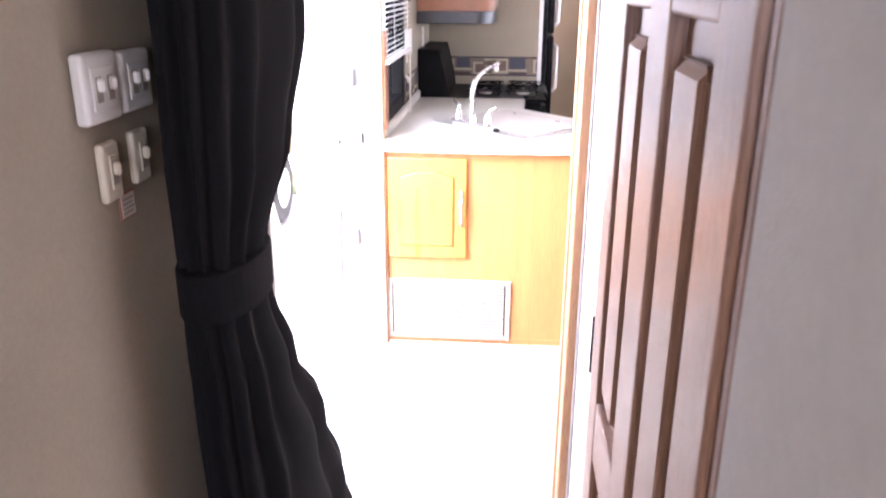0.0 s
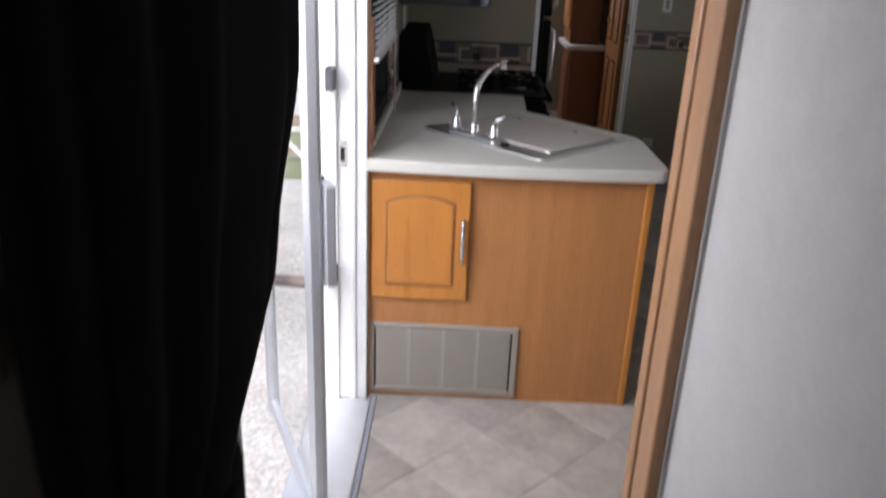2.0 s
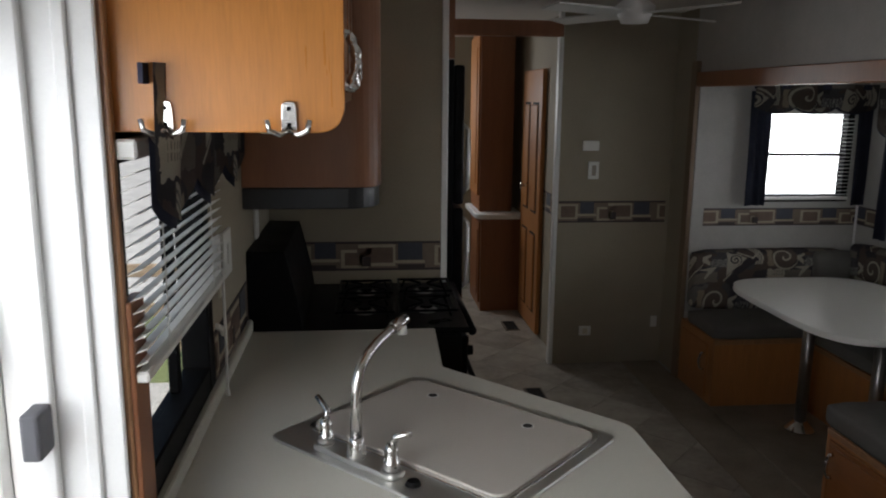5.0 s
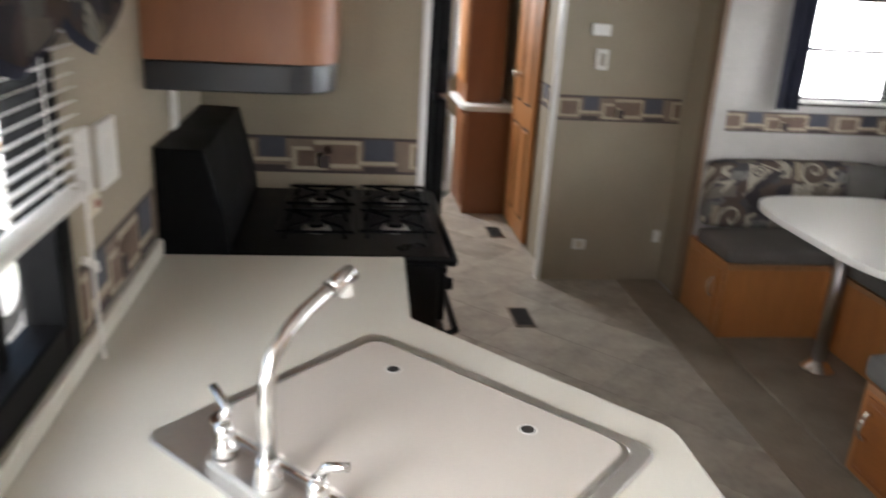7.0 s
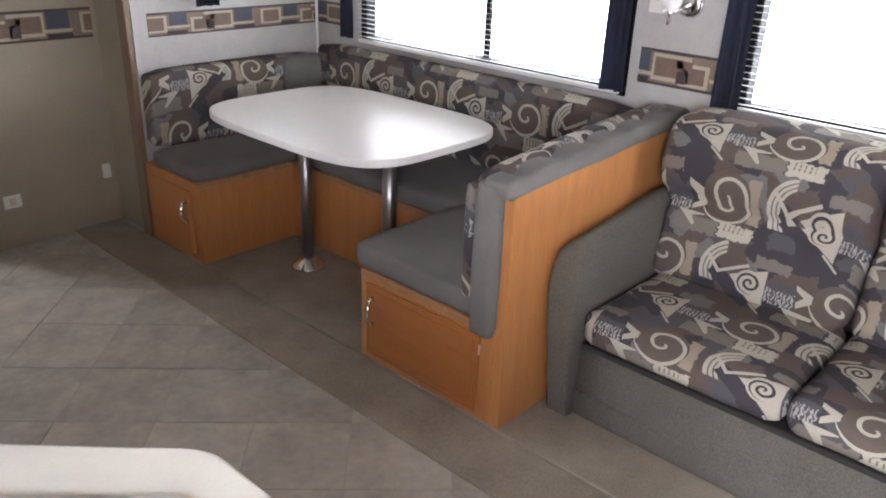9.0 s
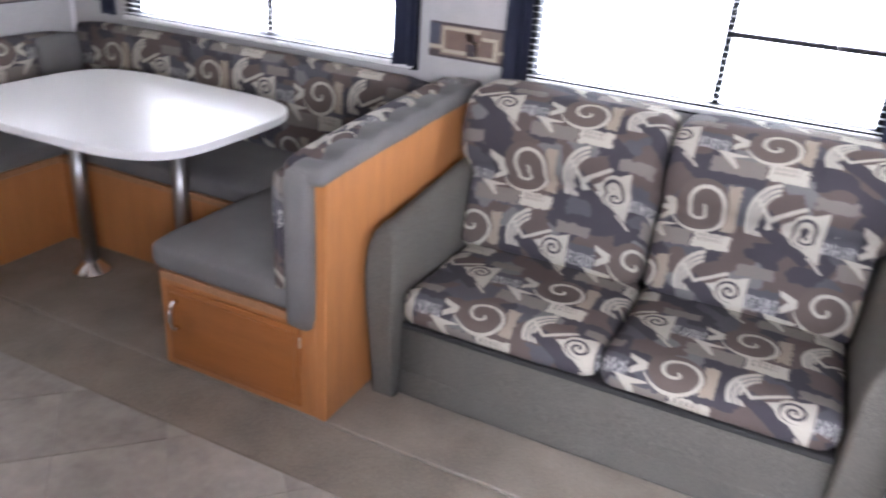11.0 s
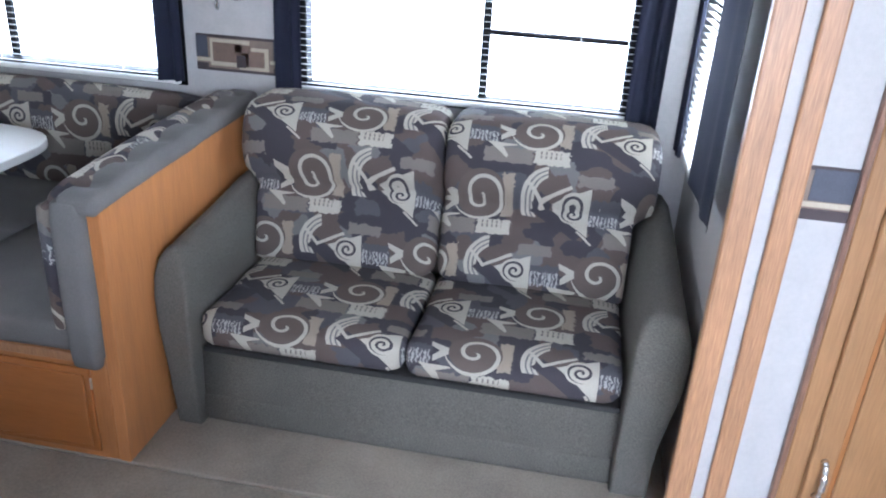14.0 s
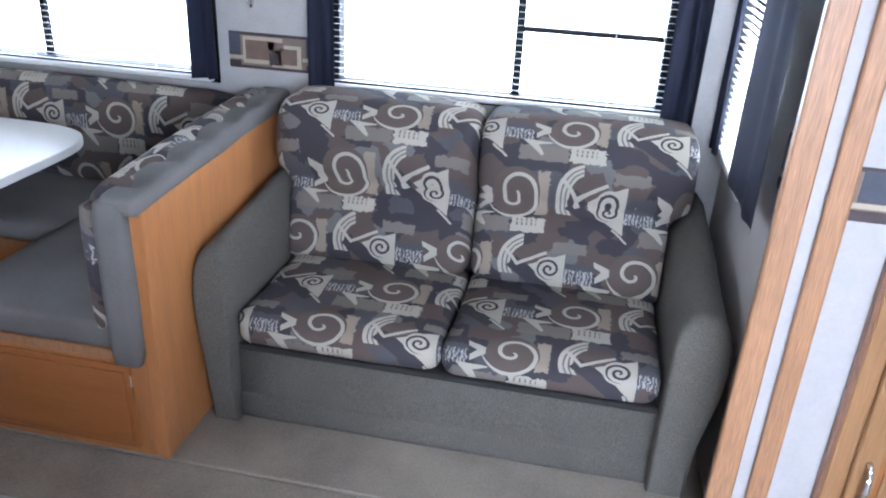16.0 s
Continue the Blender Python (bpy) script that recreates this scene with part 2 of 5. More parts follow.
    # quiet ground: torn patches of brown, slate and grey on midnight
    vo = n.new("ShaderNodeTexVoronoi")
    vo.voronoi_dimensions, vo.distance = "2D", "CHEBYCHEV"
    vo.inputs["Scale"].default_value = 13
    l.new(noisy(40, 0.03), vo.inputs["Vector"])
    se = n.new("ShaderNodeSeparateColor")
    l.new(vo.outputs["Color"], se.inputs[0])
    col = mix(f("LESS_THAN", se.outputs[0], 0.40), NIGHT, BROWN)
    col = mix(f("GREATER_THAN", se.outputs[0], 0.78), col, SLATE)
    col = mix(f("GREATER_THAN", se.outputs[0], 0.95), col, GREY)
    # torn blocks
    col = mix(slab(torn, 0.145, 0.0, 0.085, 0.055), col, SLATE)
    wavy = slab(torn, 0.152, -0.012, 0.07, 0.04)
    col = mix(both(wavy, rule(torn, 0, 0.009, 0.45)), col, (0.30, 0.29, 0.27))
    col = mix(slab(torn, 0.02, 0.035, 0.085, 0.07, 20), col, BROWN)
    col = mix(slab(torn, 0.12, 0.068, 0.085, 0.032), col, MUSHROOM)
    col = mix(slab(torn, 0.215, -0.075, 0.12, 0.05), col, MUSHROOM)
    col = mix(slab(torn, 0.35, 0.018, 0.03, 0.10), col, SAND)
    scrap = slab(torn, 0.322, -0.072, 0.085, 0.05)
    col = mix(scrap, col, CREAM)
    marks = both(slab(clean, 0.325, -0.072, 0.05, 0.024), both(rule(clean, 0, 0.012, 0.35), rule(clean, 1, 0.014, 0.75)))
    col = mix(both(scrap, marks), col, MUSHROOM)
    # broad arc with thin lines, beside the chevron
    arc_ = both(ring(clean, 0.045, 0.005, 0.062, 0.094), both(f("LESS_THAN", clean[0], 0.012), f("GREATER_THAN", clean[1], -0.03)))
    col = mix(arc_, col, CREAM)
    thin = ring(clean, 0.045, 0.005, 0.069, 0.073)
    thin2 = ring(clean, 0.045, 0.005, 0.080, 0.084)
    col = mix(both(arc_, f("ADD", thin, thin2)), col, GREY)
    # chevron, slanted board, and the cream sail with its little coil
    col = mix(slab(clean, 0.045, -0.038, 0.15, 0.038, -38), col, NIGHT)
    col = mix(slab(clean, -0.014, 0.020, 0.056, 0.009, -51), col, CREAM)
    col = mix(slab(clean, 0.036, 0.021, 0.084, 0.009, 29), col, CREAM)
    sail = wedge(clean, 0.075, 0.022, 0.115, 0.10, -66)
    col = mix(sail, col, CREAM)
    col = mix(coil(clean, 0.083, -0.006, 0.036, 0.5, 1.0, 1), col, CREAM)
    col = mix(coil(clean, 0.083, -0.006, 0.030, 0.0165, 0.42, -1), col, NIGHT)
    # arrowheads
    head = both(wedge(clean, 0.196, 0.0, 0.055, 0.064, 8), f("SUBTRACT", 1.0, wedge(clean, 0.19, 0.0, 0.024, 0.04, 8)))
    col = mix(head, col, CREAM)
    star = both(wedge(clean, 0.23, -0.068, 0.07, 0.055, 155), f("SUBTRACT", 1.0, wedge(clean, 0.235, -0.068, 0.03, 0.05, 155)))
    col = mix(star, col, CREAM)
    col = mix(slab(clean, 0.115, -0.085, 0.055, 0.006, -45), col, CREAM)
    # the great coil on a brown disc
    col = mix(ring(clean, 0.292, 0.008, -1.0, 0.060), col, (0.092, 0.072, 0.060))
    col = mix(coil(clean, 0.292, 0.008, 0.069, 0.046, 0.21, 1), col, CREAM)
    # weave
    weave = n.new("ShaderNodeTexNoise")
    weave.inputs["Scale"].default_value, weave.inputs["Detail"].default_value = 420, 2
    l.new(uv.outputs[0], weave.inputs["Vector"])
    sc = n.new("ShaderNodeVectorMath")
    sc.operation = "SCALE"
    l.new(col, sc.inputs[0])
    l.new(f("MULTIPLY_ADD", weave.outputs["Fac"], 0.9 * dim, 0.72 * dim), sc.inputs["Scale"])
    l.new(sc.outputs[0], p.inputs["Base Color"])
    bn = n.new("ShaderNodeBump")
    bn.inputs["Strength"].default_value, bn.inputs["Distance"].default_value = 0.4, 0.001
    l.new(weave.outputs["Fac"], bn.inputs["Height"])
    l.new(bn.outputs[0], p.inputs["Normal"])
    return m


TAPESTRY = tapestry("tapestry_upholstery", 0.95)


# ---- mesh helpers ----
BASE = {}


def thing(name, base, label, category, group="", kind=""):
    ob = new(name)
    ob.location = base
    ob.empty_display_size = 0.05
    BASE[ob] = Matrix.Translation(base)
    return tagged(ob, label, category, group, kind)


def part(name, bm, material, parent=None, label="", smooth=False):
    me = bpy.data.meshes.new(name)
    bm.normal_update()
    bm.to_mesh(me)
    bm.free()
    me.materials.append(material)
    if smooth:
        for f in me.polygons:
            f.use_smooth = True
    ob = new(name, me)
    if parent is not None:
        ob.parent = parent
        if parent in BASE:
            ob.matrix_parent_inverse = BASE[parent].inverted()
    return tagged(ob, label)


def lay_uv(bm, fn):
    """UV in metres by a rule from the place."""
    layer = bm.loops.layers.uv.new("UVMap")
    for face in bm.faces:
        for loop in face.loops:
            loop[layer].uv = fn(loop.vert.co)
    return bm


def structure(name, bm, material, label="", category="", smooth=False):
    return tagged(part(name, bm, material, None, "", smooth), label, category, "", "structure")


def add_box(bm, x0, x1, y0, y1, z0, z1, bevel=0.0, seg=1, m=None):
    """A block, its edges rounded by bevel, joined into bm."""
    b = bmesh.new()
    bmesh.ops.create_cube(b, size=1)
    for v in b.verts:
        v.co = Vector((x0 + (v.co.x + 0.5) * (x1 - x0), y0 + (v.co.y + 0.5) * (y1 - y0), z0 + (v.co.z + 0.5) * (z1 - z0)))
    if bevel:
        bmesh.ops.bevel(b, geom=b.edges[:], offset=bevel, segments=seg, profile=0.5, affect="EDGES")
    if m is not None:
        bmesh.ops.transform(b, matrix=m, verts=b.verts)
    me = bpy.data.meshes.new("tmp")
    b.to_mesh(me)
    b.free()
    bm.from_mesh(me)
    bpy.data.meshes.remove(me)
    return bm


def box(x0, x1, y0, y1, z0, z1, bevel=0.0, seg=1, m=None):
    return add_box(bmesh.new(), min(x0, x1), max(x0, x1), min(y0, y1), max(y0, y1), min(z0, z1), max(z0, z1), bevel, seg, m)


def prism(points, z0, z1, bevel=0.0, seg=2, m=None):
    """An upright prism on a plan outline."""
    bm = bmesh.new()
    low = [bm.verts.new((x, y, z0)) for x, y in points]
    high = [bm.verts.new((x, y, z1)) for x, y in points]
    bm.faces.new(low[::-1])
    bm.faces.new(high)
    k = len(points)
    for i in range(k):
        bm.faces.new((low[i], low[(i + 1) % k], high[(i + 1) % k], high[i]))
    bmesh.ops.recalc_face_normals(bm, faces=bm.faces[:])
    if bevel:
        edges = [e for e in bm.edges if abs(e.verts[0].co.z - e.verts[1].co.z) < 1e-6]
        bmesh.ops.bevel(bm, geom=edges, offset=bevel, segments=seg, profile=0.5, affect="EDGES")
    if m is not None:
        bmesh.ops.transform(bm, matrix=m, verts=bm.verts)
    return bm


def rounded(points, r, n=5):
    """A plan outline with its corners rounded; r: one radius or one for each corner."""
    out = []
    k = len(points)
    for i, p in enumerate(points):
        rad = r[i] if isinstance(r, (list, tuple)) else r
        p = Vector(p)
        a, c = Vector(points[i - 1]), Vector(points[(i + 1) % k])
        if rad <= 0:
            out.append(tuple(p))
            continue
        u, w = (a - p).normalized(), (c - p).normalized()
        s, e = p + u * rad, p + w * rad
        for j in range(n + 1):
            t = j / n
            q = s * (1 - t) ** 2 + p * 2 * t * (1 - t) + e * t * t
            out.append(tuple(q))
    return out


def add_tube(bm, pts, radii, n=12, caps=True):
    """A round bar along pts, with one radius or one for each point."""
    if not isinstance(radii, (list, tuple)):
        radii = [radii] * len(pts)
    pts = [Vector(p) for p in pts]
    rings = []
    for i, p in enumerate(pts):
        d = (pts[min(i + 1, len(pts) - 1)] - pts[max(i - 1, 0)])
        d = d.normalized() if d.length > 1e-9 else Vector((0, 0, 1))
        side = d.orthogonal().normalized()
        if i and rings:
            side = (prev - d * prev.dot(d)).normalized()
        prev = side
        up = d.cross(side)
        rings.append([bm.verts.new(p + (side * math.cos(2 * math.pi * j / n) + up * math.sin(2 * math.pi * j / n)) * radii[i]) for j in range(n)])
    for a, b in zip(rings, rings[1:]):
        for j in range(n):
            bm.faces.new((a[j], a[(j + 1) % n], b[(j + 1) % n], b[j]))
    if caps:
        bm.faces.new(rings[0][::-1])
        bm.faces.new(rings[-1])
    return bm


def tube(pts, radii, n=12):
    return add_tube(bmesh.new(), pts, radii, n)


def pillow(x0, x1, y0, y1, z0, z1, r=0.03, bulge=(0, 0, 0), n=10, m=None, crease=None):
    """A stuffed cushion: a rounded block, swollen on each axis by bulge."""
    bm = bmesh.new()
    bmesh.ops.create_cube(bm, size=2)
    bmesh.ops.subdivide_edges(bm, edges=bm.edges[:], cuts=n, use_grid_fill=True)
    c = Vector(((x0 + x1) / 2, (y0 + y1) / 2, (z0 + z1) / 2))
    h = Vector(((x1 - x0) / 2, (y1 - y0) / 2, (z1 - z0) / 2))
    for v in bm.verts:
        u = v.co.copy()
        p = Vector((u.x * h.x, u.y * h.y, u.z * h.z))
        core = Vector([max(-(h[k] - r), min(h[k] - r, p[k])) for k in range(3)])
        d = p - core
        if d.length > 1e-9:
            p = core + d.normalized() * r
        for k in range(3):
            a, b = u[(k + 1) % 3], u[(k + 2) % 3]
            if abs(u[k]) > 0.999:
                p[k] += math.copysign(bulge[k] * (1 - a * a) * (1 - b * b), u[k])
        v.co = c + p
        wob = noise.noise(v.co * 9.0) * 0.004
        v.co += (v.co - c).normalized() * wob
        if crease:
            v.co = crease(v.co, u)
    if m is not None:
        bmesh.ops.transform(bm, matrix=m, verts=bm.verts)
    bmesh.ops.recalc_face_normals(bm, faces=bm.faces[:])
    return bm


# ---- the setting ----
XL, XR, XO, ZC = 0.08, 2.33, 3.34, 2.15      # entry side, slide side, slide's outer wall, ceiling
YS0, YS1, YE = -0.60, 3.05, 3.376            # slide's ends, end wall of the living room
XC, YC = 0.797, -1.135                         # corridor wall and its end


def wall(name, axis, c0, c1, a0, a1, z0, z1, holes, material, label):
    """A wall along an axis, with openings (from, to, sill, head) through it."""
    bm = bmesh.new()
    cuts = sorted({a0, a1, *[h[0] for h in holes], *[h[1] for h in holes]})
    for a, b in zip(cuts, cuts[1:]):
        zs = [(z0, z1)]
        for h in holes:
            if h[0] <= a + 1e-6 and h[1] >= b - 1e-6:
                zs = [q for lo, hi in zs for q in ((lo, min(hi, h[2])), (max(lo, h[3]), hi)) if q[1] - q[0] > 1e-6]
        for lo, hi in zs:
            if axis == "y":
                add_box(bm, c0, c1, a, b, lo, hi)
            else:
                add_box(bm, a, b, c0, c1, lo, hi)
    return structure(name, bm, material, label, "wall")


DOOR = (-1.56, -0.03, 0.0, 1.92)
KW = (-0.02, 0.66, 0.965, 1.60)              # kitchen window
W1 = (1.22, 2.69, 0.885, 1.62)               # dinette window
W2 = (-0.378, 0.776, 0.90, 1.62)             # sofa window
WF = (2.70, 3.25, 1.085, 1.62)               # slide's far end window, along x
WN = (2.80, 3.27, 0.82, 1.62)                # slide's near end window, along x

VINYL_JOINT = mat("vinyl_joint", (0.33, 0.30, 0.265), 0.5, vary=0.1)
floor = structure("floor", box(XL - 0.12, XO + 0.06, -4.9, 5.6, -0.08, 0.0), VINYL_JOINT, "grey stone-look vinyl floor laid in diagonal tiles", "floor")
structure("ceiling", box(XL - 0.12, XR + 0.06, -4.9, 5.6, ZC, ZC + 0.05), CEIL, "white vinyl ceiling", "ceiling")
wall("wall_entry_side", "y", XL - 0.06, XL, DOOR[0], 5.6, 0, ZC, [DOOR, KW], WALL, "taupe wallpapered side wall with entry door and window")
XW = 0.02                                     # corridor's side wall stands a little further out
wall("wall_corridor_side", "y", XW - 0.06, XW, -4.9, DOOR[0], 0, ZC, [], WALL, "taupe wallpapered corridor side wall with switches")
wall("wall_slide_side", "y", XR, XR + 0.06, -4.9, 5.6, 0, ZC, [(YS0, YS1, 0, 1.80)], WALL_LIGHT, "pale grey wallpapered side wall with slide opening")
wall("wall_slide_outer", "y", XO, XO + 0.06, YS0 - 0.05, YS1 + 0.05, 0, 1.80, [W1, W2], WALL_LIGHT, "pale grey wallpapered outer wall with two wide windows")
wall("wall_slide_far", "x", YS1, YS1 + 0.05, XR + 0.06, XO, 0, 1.80, [WF], WALL_LIGHT, "pale grey wallpapered slide end wall with a window")
wall("wall_slide_near", "x", YS0 - 0.05, YS0, XR + 0.06, XO, 0, 1.80, [WN], WALL_LIGHT, "pale grey wallpapered slide end wall with a window")
structure("ceiling_slide", box(XR + 0.063, XO + 0.06, YS0 - 0.05, YS1 + 0.05, 1.80, 1.85), CEIL, "white slide-out ceiling", "ceiling")
wall("wall_end", "x", YE, YE + 0.05, 1.62, XR, 0, ZC, [], WALL, "taupe wallpapered end wall")
wall("wall_hall", "y", 1.67, 1.72, YE + 0.05, 5.55, 0, ZC, [], WALL, "taupe wallpapered hall wall")
wall("wall_bath_end", "x", 5.55, 5.6, XL, 1.72, 0, ZC, [(0.2, 0.7, 1.4, 1.85)], WALL, "taupe wallpapered bathroom wall with a small added window opening")
wall("wall_bedroom_end", "x", -4.9, -4.85, XW, XR, 0, ZC, [(0.15, 0.75, 1.2, 1.8)], WALL, "taupe wallpapered bedroom wall with an added window opening")
wall("wall_corridor", "y", XC, XC + 0.05, -4.85, YC - 0.13, 0, ZC, [(-2.63, -1.955, 0, 1.9)], WALL_LIGHT, "pale grey wallpapered corridor wall with a wooden door")
wall("wall_partition", "x", YC - 0.05, YC, XC + 0.05, XR, 0, ZC, [], WALL_LIGHT, "pale grey wallpapered partition wall")
wall("wall_stove", "x", 1.90, 1.95, XL, 0.77, 0, ZC, [], WALL, "taupe wallpapered partition behind the stove")
structure("carpet_slide", box(2.312, XO, YS0, YS1, 0.0, 0.014, 0.004), CARPET, "worn beige carpet on the slide floor", "carpet")
structure("carpet_aisle", box(2.075, 2.308, YC, YE, 0.0, 0.009, 0.003), CARPET, "stained beige carpet strip before the slide", "carpet")


# trims
def trim(name, bm, material=OAK_TRIM, label="oak trim board"):
    return structure(name, bm, material, label, "trim")


trim("trim_slide_near", box(XR - 0.028, XR, -0.603, -0.545, 0.0, 1.86, 0.004), OAK_TRIM, "pale oak slide-out fascia board")
trim("trim_slide_near_outer", box(XR - 0.018, XR - 0.001, -0.688, -0.638, 0.0, 1.90, 0.006, 2), OAK_TRIM, "grained oak trim board")
structure("wall_panel_end", box(XR - 0.008, XR - 0.001, YS1 + 0.076, YE, 0.01, ZC - 0.002), WALL, "taupe wallpapered return beside the slide", "wall")
BROWN_TRIM = mat("greyed_oak", (0.21, 0.145, 0.095), 0.45, vary=0.10, scale=5, grain=0.12, grain_scale=40, stretch=(10, 10, 0.5))
trim("trim_slide_far", box(XR - 0.028, XR, YS1 + 0.004, YS1 + 0.075, 0.0, 1.86, 0.004), BROWN_TRIM, "brown slide-out fascia board")
trim("trim_slide_head", box(XR - 0.028, XR + 0.06, YS0 + 0.0, YS1, 1.72, 1.80, 0.004), CHERRY, "brown slide-out header board")
trim("trim_corner_end", box(1.60, 1.625, YE - 0.006, YE + 0.05, 0.0, ZC, 0.003), WHITE, "white corner bead")
trim("trim_stove_wall", box(0.765, 0.79, 1.893, 1.957, 0.0, ZC, 0.003), WHITE, "white edge trim")
trim("trim_header_hall", box(0.87, 1.62, YE - 0.02, YE + 0.03, 2.0, 2.09, 0.004), CHERRY, "cherry header board")
trim("trim_corner_slide", box(XO - 0.012, XO, YS1 - 0.012, YS1, 0.75, 1.80, 0.003), WHITE, "white corner bead")
# end post of the corridor wall: two boards, a gap whose shade is a dark-coloured core, a pale bead and a dark seam
trim("trim_post_narrow", box(XC - 0.037, XC + 0.035, YC - 0.035, YC + 0.012, 0, ZC, 0.005, 2), OAK_TRIM, "narrow oak corner board")
trim("trim_post_wide", box(XC - 0.032, XC + 0.049, YC - 0.13, YC - 0.040, 0, ZC, 0.003), OAK_TRIM, "wide oak end board")
trim("trim_post_core", box(XC - 0.025, XC + 0.048, YC - 0.05, YC - 0.002, 0, ZC), GAP_SHADE, "core between boards, coloured dark as the gap's shade")
trim("trim_post_bead", box(XC - 0.008, XC + 0.001, YC - 0.137, YC - 0.1305, 0, ZC, 0.002), WALL_LIGHT, "pale wallpaper bead")
trim("trim_post_seam", box(XC - 0.002, XC - 0.0005, YC - 0.140, YC - 0.1375, 0, ZC), GRILLE, "dark seam")
# casing of the corridor door
trim("trim_casing_far", box(XC - 0.046, XC - 0.001, -1.955, -1.94, 0, 1.95, 0.005, 2), DARK_DOOR, "dark-stained door casing")
trim("trim_casing_near", box(XC - 0.046, XC - 0.001, -2.652, -2.63, 0, 1.95, 0.005, 2), DARK_DOOR, "dark-stained door casing")
trim("trim_casing_head", box(XC - 0.046, XC - 0.001, -2.63, -1.955, 1.9, 1.93, 0.005, 2), DARK_DOOR, "dark-stained door casing")


def panel_door_x(parent, x, y0, y1, z0, z1, thick, rows, cols, material, face=-1, stile=0.085):
    """Leaf in the plane x with raised panels, and dark strips painted as groove shade, on the side that faces face * x.
    """
    xs = (x, x + thick)
    part("leaf", box(xs[0], xs[1], y0, y1, z0, z1, 0.003), material, parent)
    out = x if face < 0 else x + thick
    w = (y1 - y0 - stile * (cols + 1)) / cols
    for a, b in rows:
        for c in range(cols):
            ya = y0 + stile + c * (w + stile)
            part("groove", box(out - 0.0015 if face < 0 else out - 0.004, out + 0.004 if face < 0 else out + 0.0015, ya, ya + w, a, b), GAP_SHADE, parent)
            g = 0.016
            part("raised_panel", box(out - 0.010 if face < 0 else out, out if face < 0 else out + 0.010, ya + g, ya + w - g, a + g, b - g, 0.009, 2), material, parent)


dd = thing("door_1", (XC + 0.0, -2.29, 0), "dark-stained oak door with tall raised panels, closed, in the corridor wall", "door", kind="structure")
DX = XC - 0.052                               # face of the leaf
structure("wall_corridor_near", box(DX + 0.006, XC - 0.0005, -4.85, -2.653, 0, ZC), WALL_LIGHT, "pale grey wallpapered corridor wall beside the door", "wall")
COLS = ((-2.53, -2.345), (-2.235, -2.045))
ROWS = ((0.14, 0.80), (0.905, 1.50), (1.58, 1.80))
for y0, y1 in ((-2.625, COLS[0][0]), (COLS[0][1], COLS[1][0]), (COLS[1][1], -1.958)):
    part("stile", box(DX, DX + 0.032, y0, y1, 0.01, 1.895, 0.004, 2), DARK_DOOR, dd)
for y0, y1 in COLS:
    for z0, z1 in ((0.01, ROWS[0][0]), (ROWS[0][1], ROWS[1][0]), (ROWS[1][1], ROWS[2][0]), (ROWS[2][1], 1.895)):
        part("rail", box(DX + 0.001, DX + 0.031, y0 + 0.0005, y1 - 0.0005, z0, z1, 0.004, 2), DARK_DOOR, dd)
    for z0, z1 in ROWS:
        part("panel_ground", box(DX + 0.019, DX + 0.027, y0, y1, z0, z1), DARK_DOOR, dd)
        part("raised_panel", box(DX + 0.001, DX + 0.020, y0 + 0.034, y1 - 0.034, z0 + 0.034, z1 - 0.034, 0.013, 1), DARK_DOOR, dd)
part("hinge", tube([(DX + 0.001, -1.955, 0.91), (DX + 0.001, -1.955, 1.01)], 0.004, 8), BLACK_MATT, dd)
part("hinge", tube([(DX + 0.001, -1.955, 0.2), (DX + 0.001, -1.955, 0.3)], 0.004, 8), BLACK_MATT, dd)

# ---- wallpaper borders ----
MOTIF = [  # start, width, low, high, material: within a repeat of 0.62 m and a band of height 1
    (0.02, 0.12, 0.16, 0.86, "T"), (0.035, 0.09, 0.24, 0.78, "B"),
    (0.14, 0.10, 0.06, 0.20, "K"), (0.155, 0.085, 0.42, 0.98, "N"), (0.14, 0.115, 0.30, 0.40, "T"),
    (0.26, 0.11, 0.08, 0.72, "T"), (0.275, 0.06, 0.18, 0.62, "B"),
    (0.33, 0.15, 0.14, 0.90, "T"), (0.345, 0.035, 0.14, 0.48, "K"), (0.36, 0.11, 0.26, 0.80, "B"), (0.325, 0.06, 0.56, 0.78, "B"),
    (0.49, 0.10, 0.36, 0.96, "N"), (0.475, 0.125, 0.24, 0.34, "T"), (0.49, 0.11, 0.04, 0.20, "K"),
]


